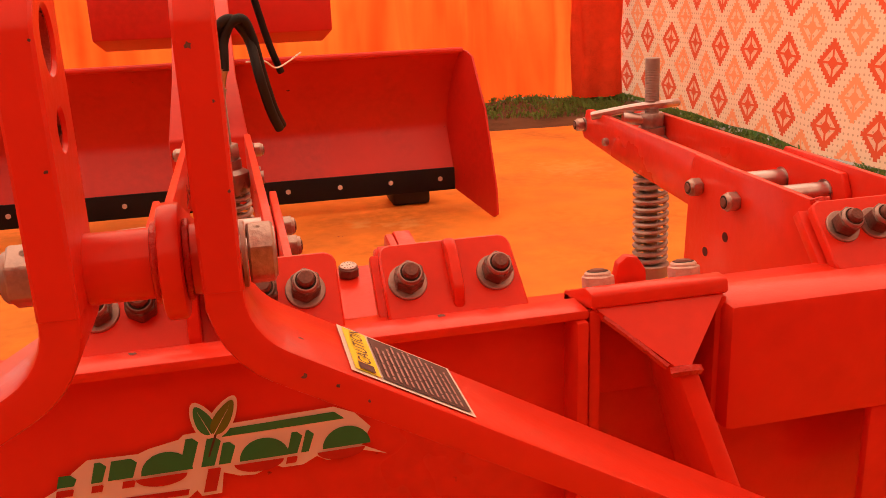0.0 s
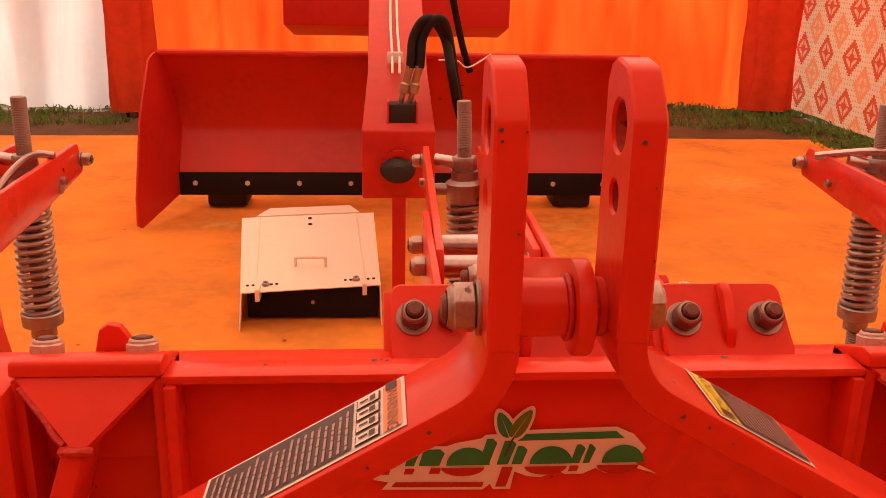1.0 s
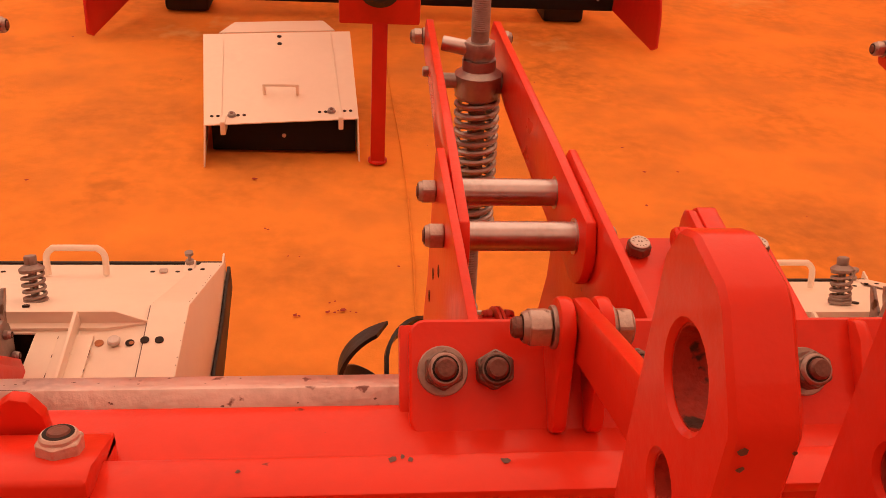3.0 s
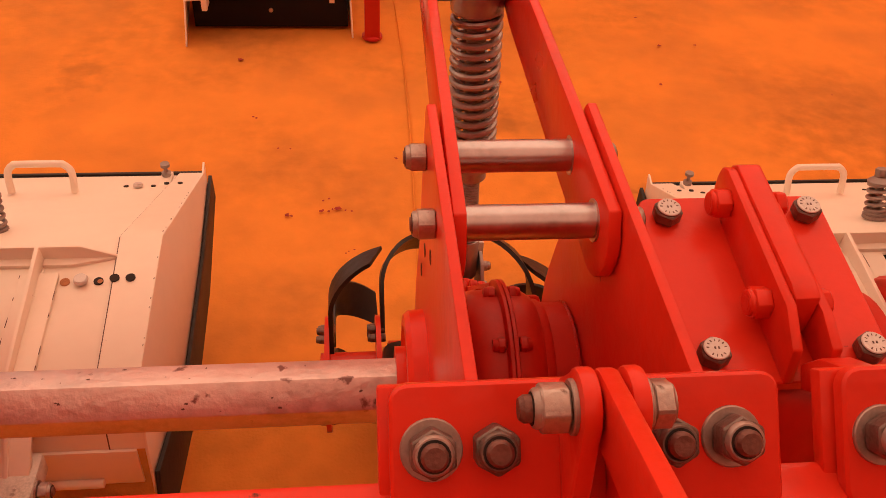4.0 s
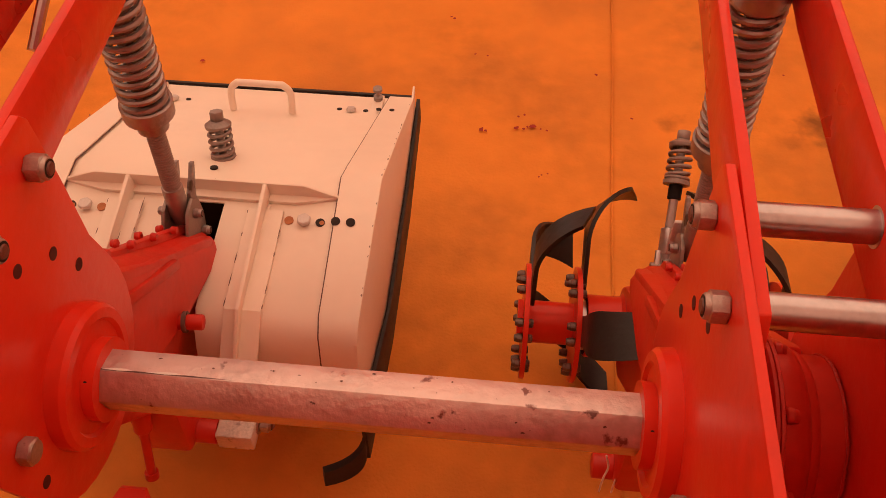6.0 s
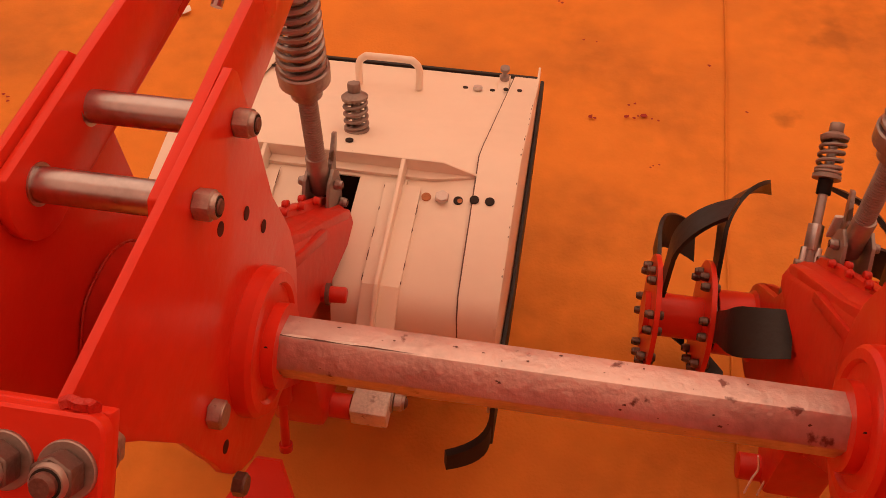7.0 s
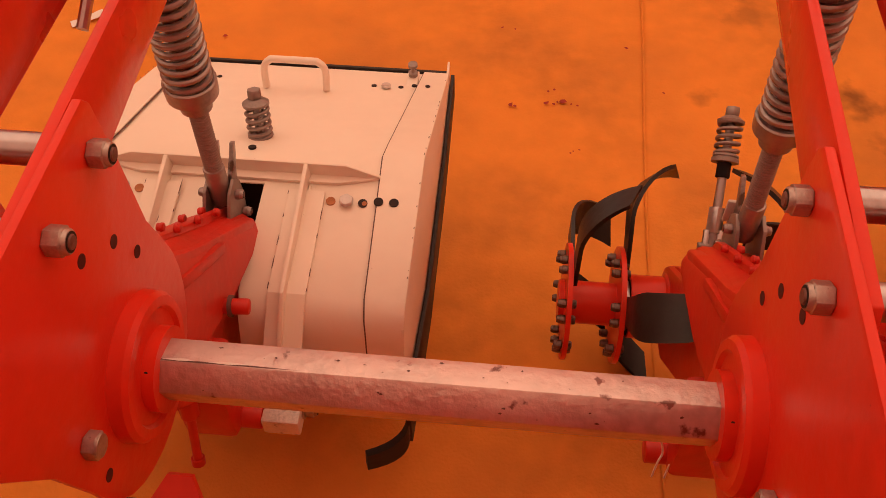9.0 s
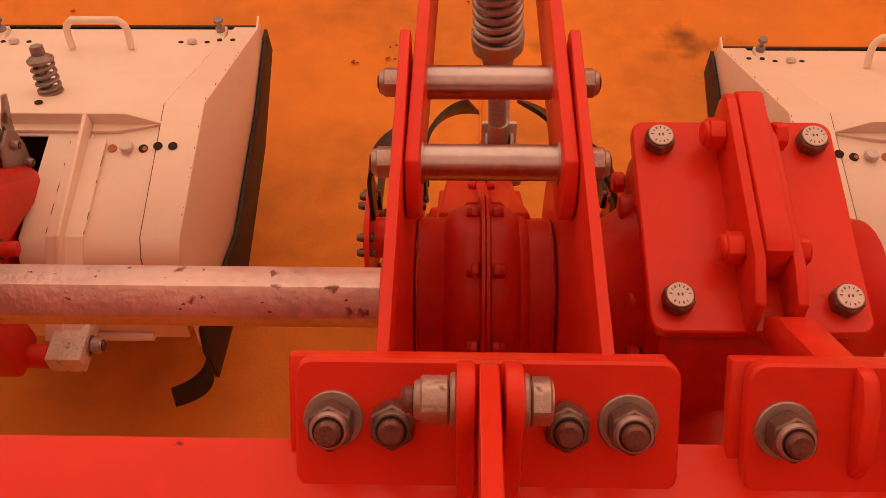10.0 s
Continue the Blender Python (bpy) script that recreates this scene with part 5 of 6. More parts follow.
def build_cover(root):
    cov = part("cover", rows_sheet(FRONT + [FOLD, REAR], 0.040, 0.240, 0.003), CREAM, root, "cream painted sheet metal cover")
    part("cover_panel", rows_sheet(FRONT + [FOLD, REAR], -0.240, -0.040, 0.003), CREAM, cov)
    part("cover_panel", rows_sheet([(0.712, surf(0.712)), FOLD, REAR], -0.040, 0.040, 0.003), CREAM, cov)
    side_prof = FRONT + [FOLD, (0.810, surf(0.810)), REAR]
    WX = (0.216, 0.215, 0.213, 0.211, 0.205, 0.206, 0.221)
    for s in (-1, 1):
        # overlapping outer wing, 4 mm proud of the middle sheet
        part("cover_wing", sheet([((s * xi, y, z + 0.0055), (s * xo, y, z + 0.0055)) for (y, z), xi, xo in zip(side_prof, WX, [0.265] * 7)], 0.003), CREAM, cov)
        part("cover_side", prism([(0.478, 0.300), (0.486, 0.385), (0.510, 0.466), (0.536, 0.490), (FOLD[0], FOLD[1] + 0.005), (1.131, 0.381), (1.156, 0.390), (1.150, 0.30), (0.98, 0.265), (0.72, 0.235)], "x", min(s * 0.262, s * 0.266), max(s * 0.262, s * 0.266), 0.0008), CREAM, cov)
        part("rubber_flap", prism([(0.470, 0.30), (0.486, 0.34), (0.72, 0.275), (0.98, 0.305), (1.165, 0.352), (1.172, 0.295), (0.98, 0.215), (0.72, 0.175), (0.475, 0.215)], "x", min(s * 0.267, s * 0.274), max(s * 0.267, s * 0.274), 0.001), RUBBER, cov, "black rubber skirt")
        # curled front end of the skirt
        own = bmesh.new()
        rows = []
        for k in range(9):
            t = k / 8
            x, y, z = s * (0.271 - 0.060 * t ** 2.2), 0.476 - 0.040 * t, 0.262 - 0.075 * t + 0.03 * t * t
            w = 0.024 - 0.010 * t
            rows.append([own.verts.new((x, y, z + w)), own.verts.new((x, y - 0.008, z - w)), own.verts.new((x - s * 0.005, y + 0.004, z - w)), own.verts.new((x - s * 0.005, y + 0.010, z + w))])
        for p, q in zip(rows, rows[1:]):
            for i in range(4):
                own.faces.new((p[i], p[(i + 1) % 4], q[(i + 1) % 4], q[i]))
        own.faces.new(rows[0])
        own.faces.new(rows[-1][::-1])
        part("skirt_end", own, RUBBER, cov, "curled black rubber end")
        # ribs beside the slot
        rib = part("cover_rib", prism([(0.428, 0.407), (0.484, 0.459), (0.528, 0.505), (0.723, 0.548), (0.730, 0.515), (0.53, 0.480), (0.432, 0.398)], "x", s * 0.102 - 0.003, s * 0.102 + 0.003, 0.001), CREAM, cov)
        part("rib_foot", prism([(0.424, 0.402), (0.489, 0.453), (0.537, 0.492), (0.70, 0.519), (0.70, 0.513), (0.53, 0.480), (0.430, 0.396)], "x", min(s * 0.079, s * 0.131), max(s * 0.079, s * 0.131), 0.0005), CREAM, rib)
        weld([(s * 0.107, y, surf(y) + 0.004) for y in (0.55, 0.59, 0.63, 0.67, 0.71)], 0.002, rib).data.materials[0] = CREAM
        # dark strip along the seam, standing in for the wing's shadow
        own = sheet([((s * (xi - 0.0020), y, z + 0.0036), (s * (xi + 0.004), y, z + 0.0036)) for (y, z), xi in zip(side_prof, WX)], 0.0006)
        part("wing_shade_strip", own, SPECK, cov, "dark strip for the shade under the overlapping wing")
        own = bmesh.new()
        rnd = random.Random(7 if s > 0 else 8)
        for xr in (s * 0.0785, s * 0.1315, s * 0.0975):
            y = 0.54
            while y < 0.71:
                ln = rnd.uniform(0.006, 0.030)
                z0, z1 = surf(y) + 0.0072, surf(y + ln) + 0.0072
                vs = [own.verts.new(v) for v in ((xr - 0.0004, y, z0), (xr + 0.0006, y, z0), (xr + 0.0010, y + ln * 0.5, (z0 + z1) / 2), (xr + 0.0003, y + ln, z1), (xr - 0.0006, y + ln * 0.6, (z0 + z1) / 2))]
                own.faces.new(vs)
                y += ln + rnd.uniform(0.012, 0.05)
        for _ in range(16):
            # chips along the fold between lid and side
            y, r = rnd.uniform(0.55, 1.10), rnd.uniform(0.001, 0.0028)
            z = surf(y) + 0.0087
            own.faces.new([own.verts.new((s * (0.2648 - q), y + v, z)) for q, v in ((0, -r), (r * 0.7, -r * 0.3), (r * 0.5, r * 0.8), (0, r * 1.2))])
        tagged(part("bare_weld_gap", own, SPECK, rib), kind="stuff")
        for x in (0.163,):
            nut(cov, (s * x, 0.688, surf(0.688) + 0.003), (0, -0.15, 1), 0.0185, 0.007, ZINC, 0.0, False, "bolt_head", collar=False)
        for x in (0.186, 0.209, 0.231):
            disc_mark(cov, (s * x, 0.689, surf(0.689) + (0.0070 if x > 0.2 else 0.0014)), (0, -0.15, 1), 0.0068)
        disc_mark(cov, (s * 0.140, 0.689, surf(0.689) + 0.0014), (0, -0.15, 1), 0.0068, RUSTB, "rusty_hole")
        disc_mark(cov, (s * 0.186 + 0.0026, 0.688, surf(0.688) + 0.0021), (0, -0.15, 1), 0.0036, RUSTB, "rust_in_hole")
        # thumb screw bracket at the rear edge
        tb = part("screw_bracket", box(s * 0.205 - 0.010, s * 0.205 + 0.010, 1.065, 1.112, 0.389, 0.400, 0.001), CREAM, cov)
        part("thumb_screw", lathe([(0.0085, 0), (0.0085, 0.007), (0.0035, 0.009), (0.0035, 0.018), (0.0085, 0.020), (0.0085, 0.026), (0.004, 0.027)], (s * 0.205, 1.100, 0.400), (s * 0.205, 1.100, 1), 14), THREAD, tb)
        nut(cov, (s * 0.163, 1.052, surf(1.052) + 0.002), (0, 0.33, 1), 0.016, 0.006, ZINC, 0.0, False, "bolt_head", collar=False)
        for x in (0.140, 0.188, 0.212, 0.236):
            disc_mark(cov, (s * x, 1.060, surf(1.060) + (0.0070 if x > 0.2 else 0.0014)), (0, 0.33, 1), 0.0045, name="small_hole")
    # cross rib with tapering ends
    own = prism([(-0.206, 0.730), (-0.145, 0.716), (0.145, 0.716), (0.206, 0.730), (0.206, 0.734), (-0.206, 0.734)], "z", 0.514, 0.520, 0.0005)
    prism([(-0.206, 0.522), (-0.158, 0.541), (0.158, 0.541), (0.206, 0.522), (0.206, 0.516), (-0.206, 0.516)], "y", 0.730, 0.735, 0.0008, own)
    part("cross_rib", own, CREAM, cov)
    part("cheek", prism([(0.490, 0.40), KNEE, (0.715, 0.511), (0.715, 0.42)], "x", 0.038, 0.041, 0.0005), CREAM, cov)
    part("cheek", prism([(0.490, 0.40), KNEE, (0.715, 0.511), (0.715, 0.42)], "x", -0.041, -0.038, 0.0005), CREAM, cov)
    h = [(-0.042, 1.010, surf(1.010)), (-0.042, 1.018, surf(1.010) + 0.036), (-0.031, 1.021, surf(1.010) + 0.050), (-0.020, 1.021, surf(1.010) + 0.052), (0.042, 1.021, surf(1.010) + 0.052), (0.053, 1.021, surf(1.010) + 0.050), (0.064, 1.018, surf(1.010) + 0.036), (0.064, 1.010, surf(1.010))]
    part("handle", tube([(x, y + 0.010, z) for x, y, z in h], 0.0063, 12), CREAM, cov, "bent cream round bar handle")
    part("rear_seal", box(-0.265, 0.265, 1.139, 1.145, 0.31, 0.377, 0.001), RUBBER, cov, "black rubber rear strip")
    # black sheet added behind the slot so that its inside reads dark
    part("slot_darkener", sheet([((-0.25, 0.735, 0.500), (0.25, 0.735, 0.500)), ((-0.25, 0.800, 0.30), (0.25, 0.800, 0.30))], 0.003), BLACK, cov, "added black sheet that darkens the slot")
    # pivot block on the front edge
    for s in (-1, 1):
        part("pivot_block", box(s * 0.115 - 0.025, s * 0.115 + 0.025, 0.388, 0.470, 0.378, 0.411, 0.003), WORNB, cov, "steel pivot block with worn cream paint")
        nut(cov, (s * 0.140, 0.422, 0.394), (s, 0, 0), 0.022, 0.012, NUTZ, 0.006, True)
    for s in (-1, 1):
        part("front_rail", rod((s * 0.105, 0.4815, 0.323), (s * 0.198, 0.4815, 0.323), 0.0065, 14, bevel=0.002), CREAM, cov, "cream round bar along the lower edge")
    part("front_plate", box(-0.25, 0.25, 0.486, 0.491, 0.315, 0.385, 0.001), CREAM, cov)
    return cov


row_unit(-0.681, True, "red row unit with cream cover, coil spring and black tines")
row_unit(0.675, True, "red row unit with cream cover and bent steel lever")
row_unit(-0.003, False, "red row unit without cover, showing black tines on its rotor")

# ---- drive shaft and gearbox ----
def speck(parent, pts, face, material, name, lift=0.0004):
    """A small flat mark on one of the bar's faces: pts are (along the bar, up the face)."""
    a = HEXFACE[face]
    nv, up = Vector((0, math.cos(a), math.sin(a))), Vector((0, -math.sin(a), math.cos(a)))
    if up.z < 0:
        up = -up
    own = bmesh.new()
    own.faces.new([own.verts.new(Vector((x, 0, 0)) + nv * (0.02555 + lift) + up * v) for x, v in pts])
    return part(name, own, material, parent)


shaft = thing("drive_shaft", "worn hexagonal steel drive shaft through the row units", "drive shaft", at=(0, 0.260, 0.753))
bar = part("hex_bar", prism([(0.0295 * math.cos(radians(46 + 60 * k)), 0.0295 * math.sin(radians(46 + 60 * k))) for k in range(6)], "x", -1.05, 1.05, 0.0014), HEXST, shaft, smooth=20)
HEXFACE = sorted({round(math.atan2(p.normal.z, p.normal.y), 4) for p in bar.data.polygons if abs(p.normal.x) < 0.01 and p.area > 0.02}, key=lambda a: 0.6 * math.cos(a) - 0.8 * math.sin(a))[:2]
for xu in (-0.681, -0.003, 0.675):
    for s in (-1, 1):
        col = part("shaft_collar", ring((xu + s * 0.080, 0, 0), (xu + s * 0.095, 0, 0), 0.0262, 0.0400, 36), RED, shaft)
        part("set_screw", rod((xu + s * 0.088, -0.022, 0.0290), (xu + s * 0.088, -0.0245, 0.0315), 0.0018, 8), HOLE, col)

rnd = random.Random(12)
for k in range(26):
    # dents and scale specks on the two faces that show
    face = rnd.choice((0, 1))
    own = bmesh.new()
    n = rnd.randint(5, 8)
    r = rnd.uniform(0.0006, 0.0018)
    x0, v0 = rnd.uniform(-0.6, -0.1), rnd.uniform(-0.011, 0.011)
    ring_pts = [(x0 + r * rnd.uniform(0.5, 1.7) * math.cos(6.283 * i / n), v0 + r * rnd.uniform(0.4, 1.0) * math.sin(6.283 * i / n)) for i in range(n)]
    speck(shaft, ring_pts, face, SPECK, "scale_speck")
for x0, ln in ((-0.585, 0.030), (-0.545, 0.038)):
    speck(shaft, [(x0, 0.0128), (x0 + ln * 0.3, 0.0108), (x0 + ln * 0.7, 0.0105), (x0 + ln, 0.0125), (x0 + ln * 0.5, 0.0138)], 1, WHITE, "bare_nick")
speck(shaft, [(-0.62, 0.0136), (-0.60, 0.0122), (-0.50, 0.0124), (-0.46, 0.0136), (-0.55, 0.0143)], 1, SPECK, "edge_tear", 0.0002)

gear = thing("gearbox", "red cast gearbox with bolted cover and clevis beside the middle unit", "gearbox", at=(0.205, 0.245, 0.70))


def g(bm):
    bmesh.ops.translate(bm, verts=bm.verts, vec=(-0.205, -0.245, -0.70))
    return bm


def stamped_face(parent, at, way, z):
    """Bare ground face of a bolt head with a ring of small raised marks."""
    if "stamp" not in MESHES:
        MESHES["stamp"] = finish(lathe([(0.0, -0.0004), (0.0104, -0.0004), (0.0104, 0.0), (0.0098, 0.0006), (0.0, 0.0006)], (0, 0, 0), (0, 0, 1), 24), "stamp", ZINC)
        own = bmesh.new()
        for k in range(13):
            if k in (4, 9):
                continue
            t = 2 * math.pi * k / 13
            own.transform(Matrix.Identity(4))
            one = box(-0.0004 - 0.0003 * (k % 2), 0.0004, -0.0011, 0.0011, 0.0006, 0.0010)
            one.transform(Matrix.Rotation(t, 4, "Z") @ Matrix.Translation((0, 0.0072, 0)))
            join(own, one)
        join(own, box(-0.0022, -0.0008, -0.0012, 0.0012, 0.0006, 0.0010))
        join(own, box(0.0008, 0.0022, -0.0012, 0.0012, 0.0006, 0.0010))
        MESHES["marks"] = finish(own, "marks", SPECK)
    m = Matrix.Translation(at) @ Vector(way).to_track_quat("Z", "Y").to_matrix().to_4x4() @ Matrix.Translation((0, 0, z))
    top = part("head_face", MESHES["stamp"], None, parent, "bright ground bolt face")
    top.matrix_local = m
    marks = part("stamped_marks", MESHES["marks"], None, parent)
    marks.matrix_local = m


body = part("housing", g(prism([(0.160, 0.862), (0.335, 0.890), (0.360, 0.855), (0.368, 0.78), (0.350, 0.67), (0.165, 0.655), (0.130, 0.72), (0.128, 0.80), (0.142, 0.84)], "x", 0.128, 0.285, 0.016)), REDC, gear)
part("shaft_boss", g(lathe([(0.066, 0), (0.072, 0.003), (0.074, 0.012), (0.082, 0.024), (0.092, 0.036), (0.092, 0.200), (0.078, 0.222), (0.074, 0.245)], (0.094, 0.255, 0.765), (1, 0.255, 0.765), 40)), REDC, body)
part("seal_ring", g(ring((0.0835, 0.255, 0.765), (0.0945, 0.255, 0.765), 0.045, 0.070, 36)), RUBBER, body, "black rubber seal ring")
part("neck", g(prism([(0.172, 0.850), (0.325, 0.875), (0.330, 0.890), (0.170, 0.865)], "x", 0.140, 0.275, 0.004)), REDC, body)
for y, z in ((0.210, 0.822), (0.300, 0.838)):
    part("side_boss", g(rod((0.116, y, z), (0.134, y, z), 0.013, 16, bevel=0.003)), REDC, body)
part("input_boss", g(rod((0.205, 0.06, 0.72), (0.205, 0.16, 0.74), 0.055, 32, bevel=0.005)), REDC, body)


def rounded_plate(x0, x1, lo, hi, thick, r):
    """A flat plate with round corners; lo and hi are (y, z) of its upper face's two long edges."""
    lo, hi = Vector(lo), Vector(hi)
    d = (hi - lo).normalized()
    n = Vector((-d.y, d.x)) * thick
    ln = (hi - lo).length
    pts = []
    for cx, cv, a0 in ((x1 - r, ln - r, 0), (x0 + r, ln - r, 90), (x0 + r, r, 180), (x1 - r, r, 270)):
        pts += [(cx + r * math.cos(radians(a0 + 15 * k)), cv + r * math.sin(radians(a0 + 15 * k))) for k in range(7)]
    own = bmesh.new()
    top = [own.verts.new((x, lo.x + d.x * v, lo.y + d.y * v)) for x, v in pts]
    bot = [own.verts.new((x, lo.x + d.x * v - n.x, lo.y + d.y * v - n.y)) for x, v in pts]
    own.faces.new(top)
    own.faces.new(bot[::-1])
    for i in range(len(pts)):
        own.faces.new((top[i], bot[i], bot[(i + 1) % len(pts)], top[(i + 1) % len(pts)]))
    bmesh.ops.recalc_face_normals(own, faces=own.faces)
    return bev(own, 0.0014, 1)


lid = part("top_plate", g(rounded_plate(0.122, 0.292, (0.149, 0.8727), (0.345, 0.9039), 0.0115, 0.012)), RED, gear)
for x in (0.143, 0.271):
    for y, z in ((0.173, 0.8775), (0.320, 0.901)):
        nut(lid, (x - 0.205, y - 0.245, z - 0.70), (0, -0.16, 1), 0.023, 0.012, NUTM, 0.0, False, "bolt_head", "bright stamped bolt head", False)
        stamped_face(lid, (x - 0.205, y - 0.245, z - 0.70), (0, -0.16, 1), 0.0134)
link = part("stay_clevis", g(prism([(0.148, 0.872), (0.152, 0.905), (0.180, 0.925), (0.330, 0.945), (0.341, 0.940), (0.345, 0.928), (0.345, 0.900)], "x", 0.186, 0.195, 0.002)), RED, gear)
part("clevis_plate", g(prism([(0.148, 0.872), (0.152, 0.905), (0.180, 0.917), (0.300, 0.930), (0.338, 0.922), (0.345, 0.900)], "x", 0.2175, 0.2265, 0.002)), RED, link)
own = prism([(0.186, 0.926), (0.200, 0.931), (0.334, 0.947), (0.344, 0.940), (0.346, 0.905), (0.190, 0.885)], "x", 0.1955, 0.2170, 0.0025)
part("stay_bar", g(own), RED, link)
part("stay", g(prism([(0.020, 0.975), (0.030, 0.992), (0.135, 0.915), (0.152, 0.890), (0.140, 0.875)], "x", 0.196, 0.222, 0.002)), RED, link)
for y, z in ((0.205, 0.905), (0.312, 0.922)):
    nut(link, (0.186 - 0.205, y - 0.245, z - 0.70), (-1, 0, 0), 0.024, 0.014, RED, 0.004, False, "painted_nut")
    nut(link, (0.2265 - 0.205, y - 0.245, z - 0.703), (1, 0, 0), 0.022, 0.010, RED, 0.0, False, "painted_bolt_head", collar=False)
link.location.x = 0.006
for s in (-1, 1):
    for y, z in ((0.17, 0.80), (0.20, 0.70), (0.33, 0.70), (0.34, 0.83)):
        nut(body, (0.205 + s * 0.079 - 0.205, y - 0.245, z - 0.70), (s, 0, 0), 0.018, 0.010, REDC, 0.0, False, "cover_bolt", collar=False)

# ---- spare cover lying on the carpet ----
spare = thing("spare_cover", "cream sheet metal cover lying open on the carpet", "machine cover", at=(-0.39, 2.70, 0.0))


def on_spare(u, v):
    """A point of the lid: u across from -1 to 1, v from front to back."""
    return Vector(((0.000 - 0.052 * v) + u * (0.256 + 0.020 * v), -0.262 + 0.03 * u + 0.570 * v, 0.141 + 0.132 * v + 0.004 * u))


shell = part("shell", sheet([(on_spare(-1, v), on_spare(1, v)) for v in (1.0, 0.5, 0.0)], 0.004), CREAM, spare)
part("rear_shell", sheet([(on_spare(-0.66, 1) + Vector((0, 0.17, -0.01)), on_spare(0.62, 1) + Vector((0, 0.17, -0.01))), (on_spare(-0.8, 1) + Vector((0, 0.004, 0)), on_spare(0.8, 1) + Vector((0, 0.004, 0)))], 0.004), CREAM, shell)
for s in (-1, 1):
    own = bmesh.new()
    q = [on_spare(s, 0), on_spare(s, 1), on_spare(s, 1) + Vector((0, 0.05, -0.26)), on_spare(s, 0) + Vector((0.006 * s, -0.045, -0.135))]
    q[2].z, q[3].z = 0.0, 0.0
    lo = [own.verts.new(v) for v in q]
    hi = [own.verts.new(v + Vector((s * 0.005, 0, 0))) for v in q]
    own.faces.new(lo)
    own.faces.new(hi[::-1])
    for i in range(4):
        own.faces.new((lo[i], hi[i], hi[(i + 1) % 4], lo[(i + 1) % 4]))
    part("side", own, CREAM, shell)
    p = on_spare(s * 0.78, 0)
    part("clip", box(p.x - 0.0085, p.x + 0.0085, p.y - 0.012, p.y + 0.05, p.z - 0.035, p.z + 0.012, 0.002), CREAM, shell)
    p = on_spare(s * 0.66, 0.08)
    nut(shell, p + Vector((0, 0, 0.001)), (0, -0.22, 1), 0.022, 0.008, DULL, 0.002, True, "bolt_head", collar=False)
    for x in (0.50, 0.58, 0.84, 0.92):
        disc_mark(shell, on_spare(s * x, 0.08) + Vector((0, 0, 0.0012)), (0, -0.23, 1), 0.006)
    for v in (0.97,):
        part("lid_crease", tube([on_spare(s * 0.80, 0.0) + Vector((0, 0, 0.002)), on_spare(s * 0.74, 1.0) + Vector((0, 0, 0.002))], 0.002, 6, smooth_path=False), CREAM, shell)
part("inner_flap", box(-0.250, 0.250, -0.215, -0.208, 0.010, 0.136, 0.002), BLACK, spare, "black rubber flap")
# black sheet standing in for the shade under the lid
part("inside_shade_sheet", box(-0.250, 0.240, -0.05, -0.04, 0.004, 0.16, 0.002), BLACK, spare)
nut(spare, (0.0, -0.216, 0.070), (0, -1, 0), 0.014, 0.005, STEEL, 0.0, False, "bolt_head", collar=False)
hb = on_spare(0.0, 0.28)
part("handle", tube([hb + Vector(v) for v in ((-0.058, 0, 0), (-0.058, -0.006, 0.03), (-0.048, -0.008, 0.038), (0.048, -0.008, 0.038), (0.058, -0.006, 0.03), (0.058, 0, 0))], 0.006, 10), CREAM, shell)
for v in (0.86, 0.95):
    disc_mark(shell, on_spare(0.02, v) + Vector((0, 0, 0.0012)), (0, -0.23, 1), 0.009)

# ---- land leveller behind ----
lev = thing("land_leveller", "red land leveller with wide scraper blade and drawbar", "leveller", at=(-0.012, 4.1, 0))
LW = 1.224


def blade_y(z):
    """The blade's face: a flat foot that leans back, then a hollow that curls forward to the top."""
    if z < 0.42:
        return 0.045 + 0.155 * (z - 0.19) / 0.23
    t = (z - 0.42) / 0.44
    return 0.200 + 0.03 * t - 0.235 * t ** 1.9


prof = [(blade_y(0.19 + 0.67 * k / 20), 0.19 + 0.67 * k / 20) for k in range(21)]
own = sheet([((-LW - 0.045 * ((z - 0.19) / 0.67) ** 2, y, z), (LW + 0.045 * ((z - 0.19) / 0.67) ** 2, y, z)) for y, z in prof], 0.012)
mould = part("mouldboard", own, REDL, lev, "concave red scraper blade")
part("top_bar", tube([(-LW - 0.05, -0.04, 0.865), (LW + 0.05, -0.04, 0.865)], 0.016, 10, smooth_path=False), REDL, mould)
edge = part("cutting_edge", box(-LW, LW, 0.020, 0.038, 0.085, 0.212, 0.002), BLACK, lev, "black bolted cutting edge")
for k in range(9):
    nut(edge, (-1.138 + k * 0.2845, 0.020, 0.153), (0, -1, 0), 0.026, 0.005, ZINC, 0.0, False, "bolt_head", collar=False)
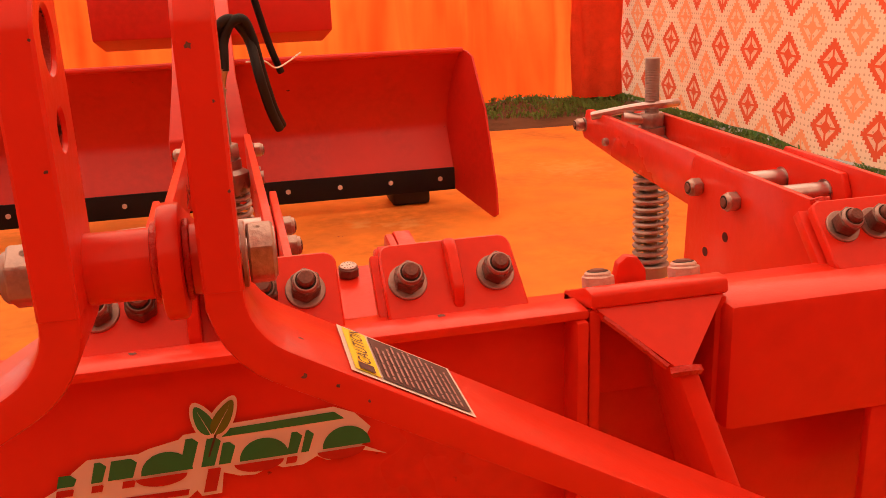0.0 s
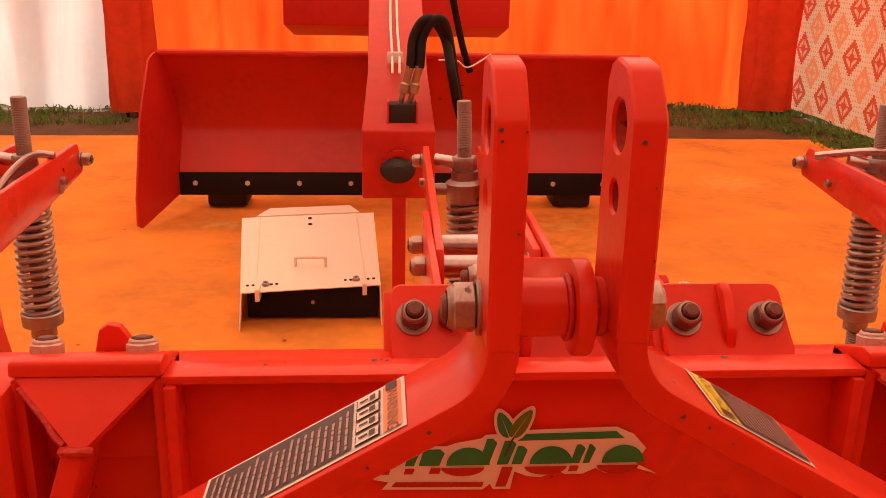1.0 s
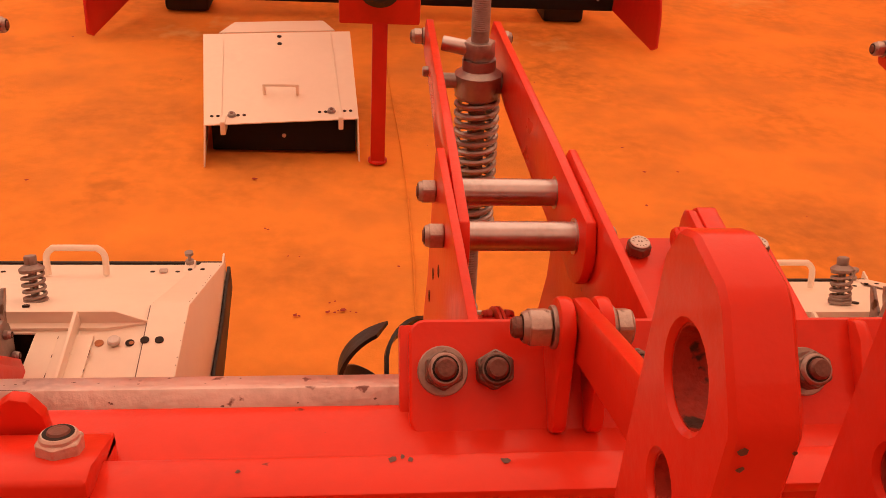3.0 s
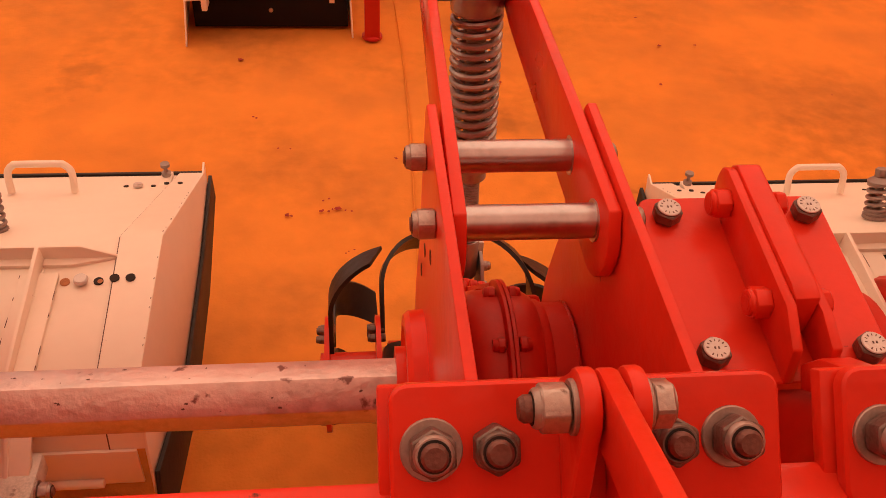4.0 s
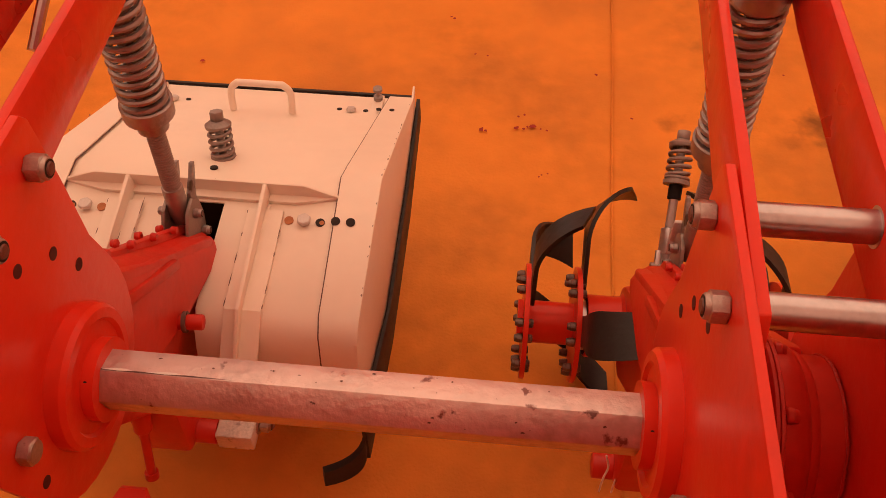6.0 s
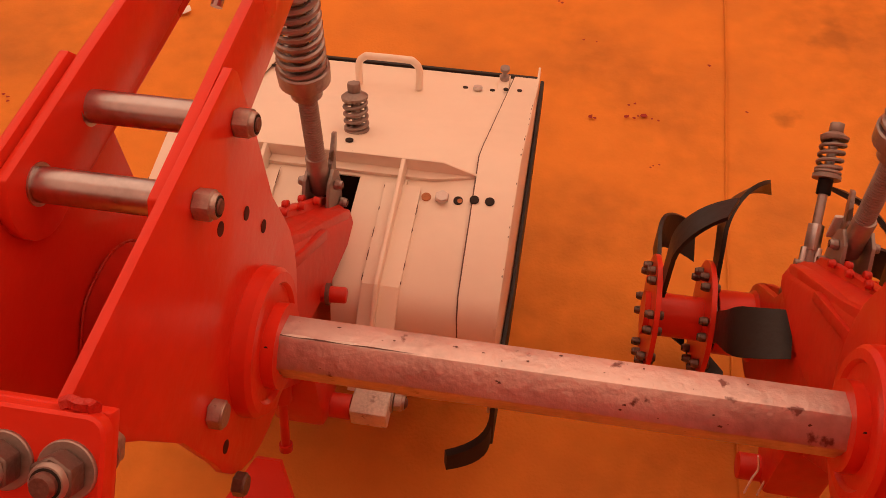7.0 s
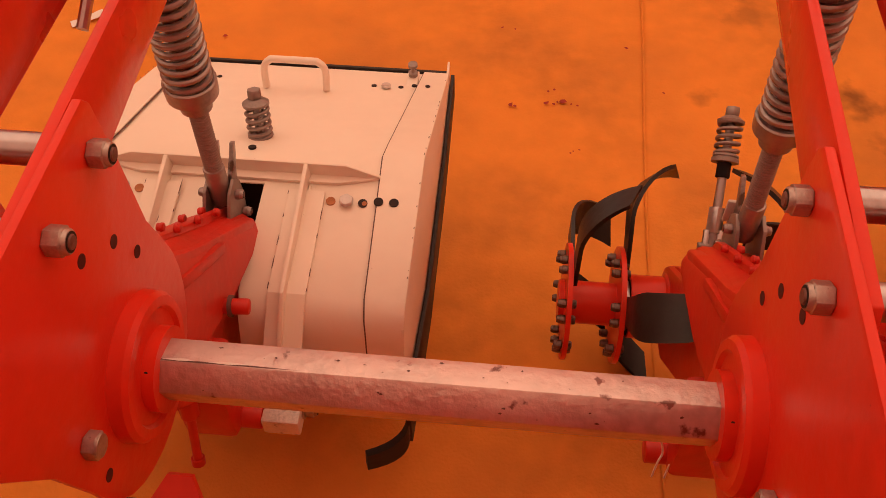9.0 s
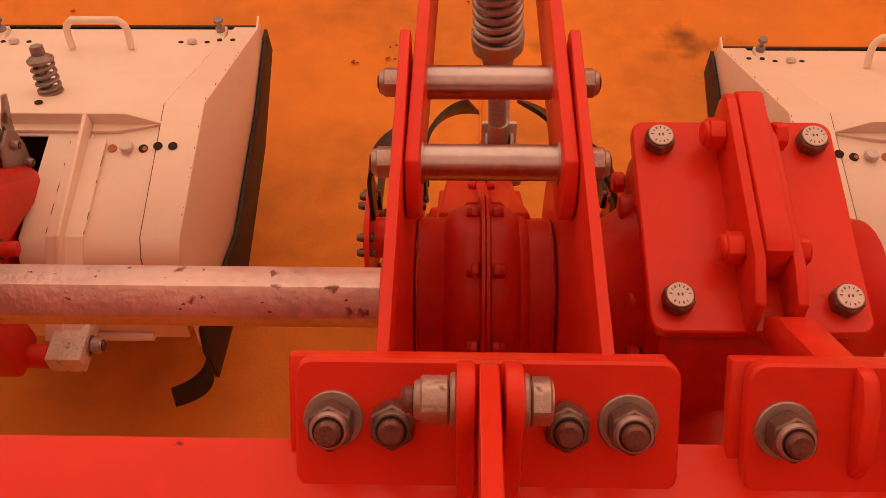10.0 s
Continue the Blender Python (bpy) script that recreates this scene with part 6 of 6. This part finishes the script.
for s in (-1, 1):
    own = bmesh.new()
    q = [(1.222, 0.06, 0.09), (1.222, 0.09, 0.22), (1.226, 0.23, 0.42), (1.230, 0.22, 0.56), (1.240, 0.16, 0.72), (1.262, 0.01, 0.868), (1.285, -0.075, 0.862), (1.302, -0.12, 0.835), (1.335, -0.24, 0.56), (1.350, -0.37, 0.16), (1.345, -0.405, 0.03), (1.330, -0.38, 0.01)]
    lo = [own.verts.new((s * x, y, z)) for x, y, z in q]
    hi = [own.verts.new((s * (x + 0.010), y - 0.002, z)) for x, y, z in q]
    own.faces.new(lo)
    own.faces.new(hi[::-1])
    for i in range(len(q)):
        own.faces.new((lo[i], hi[i], hi[(i + 1) % len(q)], lo[(i + 1) % len(q)]))
    bmesh.ops.recalc_face_normals(own, faces=own.faces)
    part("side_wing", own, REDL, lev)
    part("runner", box(s * 0.98 - 0.11, s * 0.98 + 0.11, 0.08, 0.30, 0.0, 0.10, 0.02), RUBBER, lev, "dark wheel block")
for x, z, r in ((0.215, 0.62, 0.016), (0.335, 0.70, 0.014), (1.00, 0.285, 0.006), (1.03, 0.30, 0.006), (0.985, 0.262, 0.005), (1.045, 0.265, 0.005)):
    disc_mark(mould, (x, blade_y(z) - 0.007, z), (0, -1, 0.2), r, name="bolt_hole")
# drawbar towards the camera with stand and hoses


def squashed(profile, at, k):
    own = lathe(profile, (0, 0, 0), (0, -1, 0), 26)
    own.transform(Matrix.Translation(at) @ Matrix.Diagonal((1, 1, k, 1)))
    return own


own = bmesh.new()
rows = []
for y, z0, z1, hw in ((-1.70, 0.50, 0.75, 0.132), (-1.45, 0.53, 0.93, 0.112), (-0.6, 0.62, 1.28, 0.115), (0.10, 0.70, 1.50, 0.118)):
    rows.append([own.verts.new(v) for v in ((-0.052 - hw, y, z0), (hw - 0.052, y, z0), (hw - 0.052, y, z1), (-0.052 - hw, y, z1))])
for a, b in zip(rows, rows[1:]):
    for k in range(4):
        own.faces.new((a[k], a[(k + 1) % 4], b[(k + 1) % 4], b[k]))
own.faces.new(rows[0])
own.faces.new(rows[-1][::-1])
bmesh.ops.recalc_face_normals(own, faces=own.faces)
bev(own, 0.008)
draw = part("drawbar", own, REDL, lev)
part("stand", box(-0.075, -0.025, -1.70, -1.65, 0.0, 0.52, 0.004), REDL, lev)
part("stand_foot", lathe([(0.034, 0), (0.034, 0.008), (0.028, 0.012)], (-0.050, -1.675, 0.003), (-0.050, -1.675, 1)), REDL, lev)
part("rubber_cap", squashed([(0.058, 0), (0.064, 0.02), (0.058, 0.05), (0.030, 0.065)], (-0.055, -1.70, 0.612), 0.72), RUBBER, draw, "black rubber cap")
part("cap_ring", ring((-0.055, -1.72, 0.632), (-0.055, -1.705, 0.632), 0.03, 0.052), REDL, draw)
# solid dark box; its colour stands in for the shaded recess
part("coupling_recess", box(-0.085, 0.01, -1.668, -1.575, 0.770, 0.838, 0.003), HOLE, draw, "dark recess with couplings")
for x0, x1 in ((-0.092, -0.085), (0.010, 0.017)):
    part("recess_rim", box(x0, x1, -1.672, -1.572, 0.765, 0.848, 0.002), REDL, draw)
for x in (-0.055, -0.022):
    part("coupling", rod((x, -1.62, 0.805), (x + 0.022, -1.645, 0.885), 0.010, 12), DULL, draw)
    part("fitting", lathe([(0.013, 0), (0.019, 0.003), (0.019, 0.035), (0.014, 0.04), (0.014, 0.085), (0.016, 0.09), (0.016, 0.10)], (x + 0.020, -1.645, 0.875), (x + 0.046, -1.645, 0.985), 12), BRASS, draw)
    hx = x * 0.4 - 0.012
    part("hose", tube([(x + 0.045, -1.645, 0.965), (x + 0.048, -1.64, 1.01), (x + 0.055, -1.63, 1.07), (x + 0.085, -1.64, 1.125), (x + 0.125, -1.63, 1.13), (hx + 0.150, -1.60, 1.06), (hx + 0.172, -1.55 + 2 * x, 0.94), (hx + 0.200, -1.5 + 2 * x, 0.82), (hx + 0.228, -1.45 + 2 * x, 0.745)], 0.0170, 12), HOSE, draw, "black hydraulic hose")
part("rod_cover", tube([(0.125, -1.5, 1.30), (0.185, -1.45, 1.05), (0.225, -1.42, 0.93)], 0.013, 10), BLACK, draw)
part("wire", tube([(0.10, -1.5, 0.98), (0.16, -1.55, 0.985), (0.21, -1.5, 0.955), (0.30, -1.45, 1.0)], 0.003, 6), WHITE, draw, "thin white wire")
for dx in (-0.012, 0.015):
    part("cable", tube([(dx - 0.06, -1.50, 0.93), (dx - 0.06, -1.40, 0.99), (dx - 0.064, -1.1, 1.10), (dx - 0.06, -0.6, 1.30)], 0.005, 6), WHITE, draw, "pale cable")
part("cable_tie", box(-0.09, -0.03, -1.42, -1.40, 0.96, 1.00, 0.002), WHITE, draw)

# body of the leveller behind the blade, on a short column
own = prism([(0.70, 0.968), (0.70, 1.40), (1.20, 1.40), (1.20, 0.90), (0.82, 0.90)], "x", -0.70, 0.665, 0.006)
for v in own.verts:
    if v.co.z < 0.93:
        v.co.x = -0.0175 + (v.co.x + 0.0175) * 0.93
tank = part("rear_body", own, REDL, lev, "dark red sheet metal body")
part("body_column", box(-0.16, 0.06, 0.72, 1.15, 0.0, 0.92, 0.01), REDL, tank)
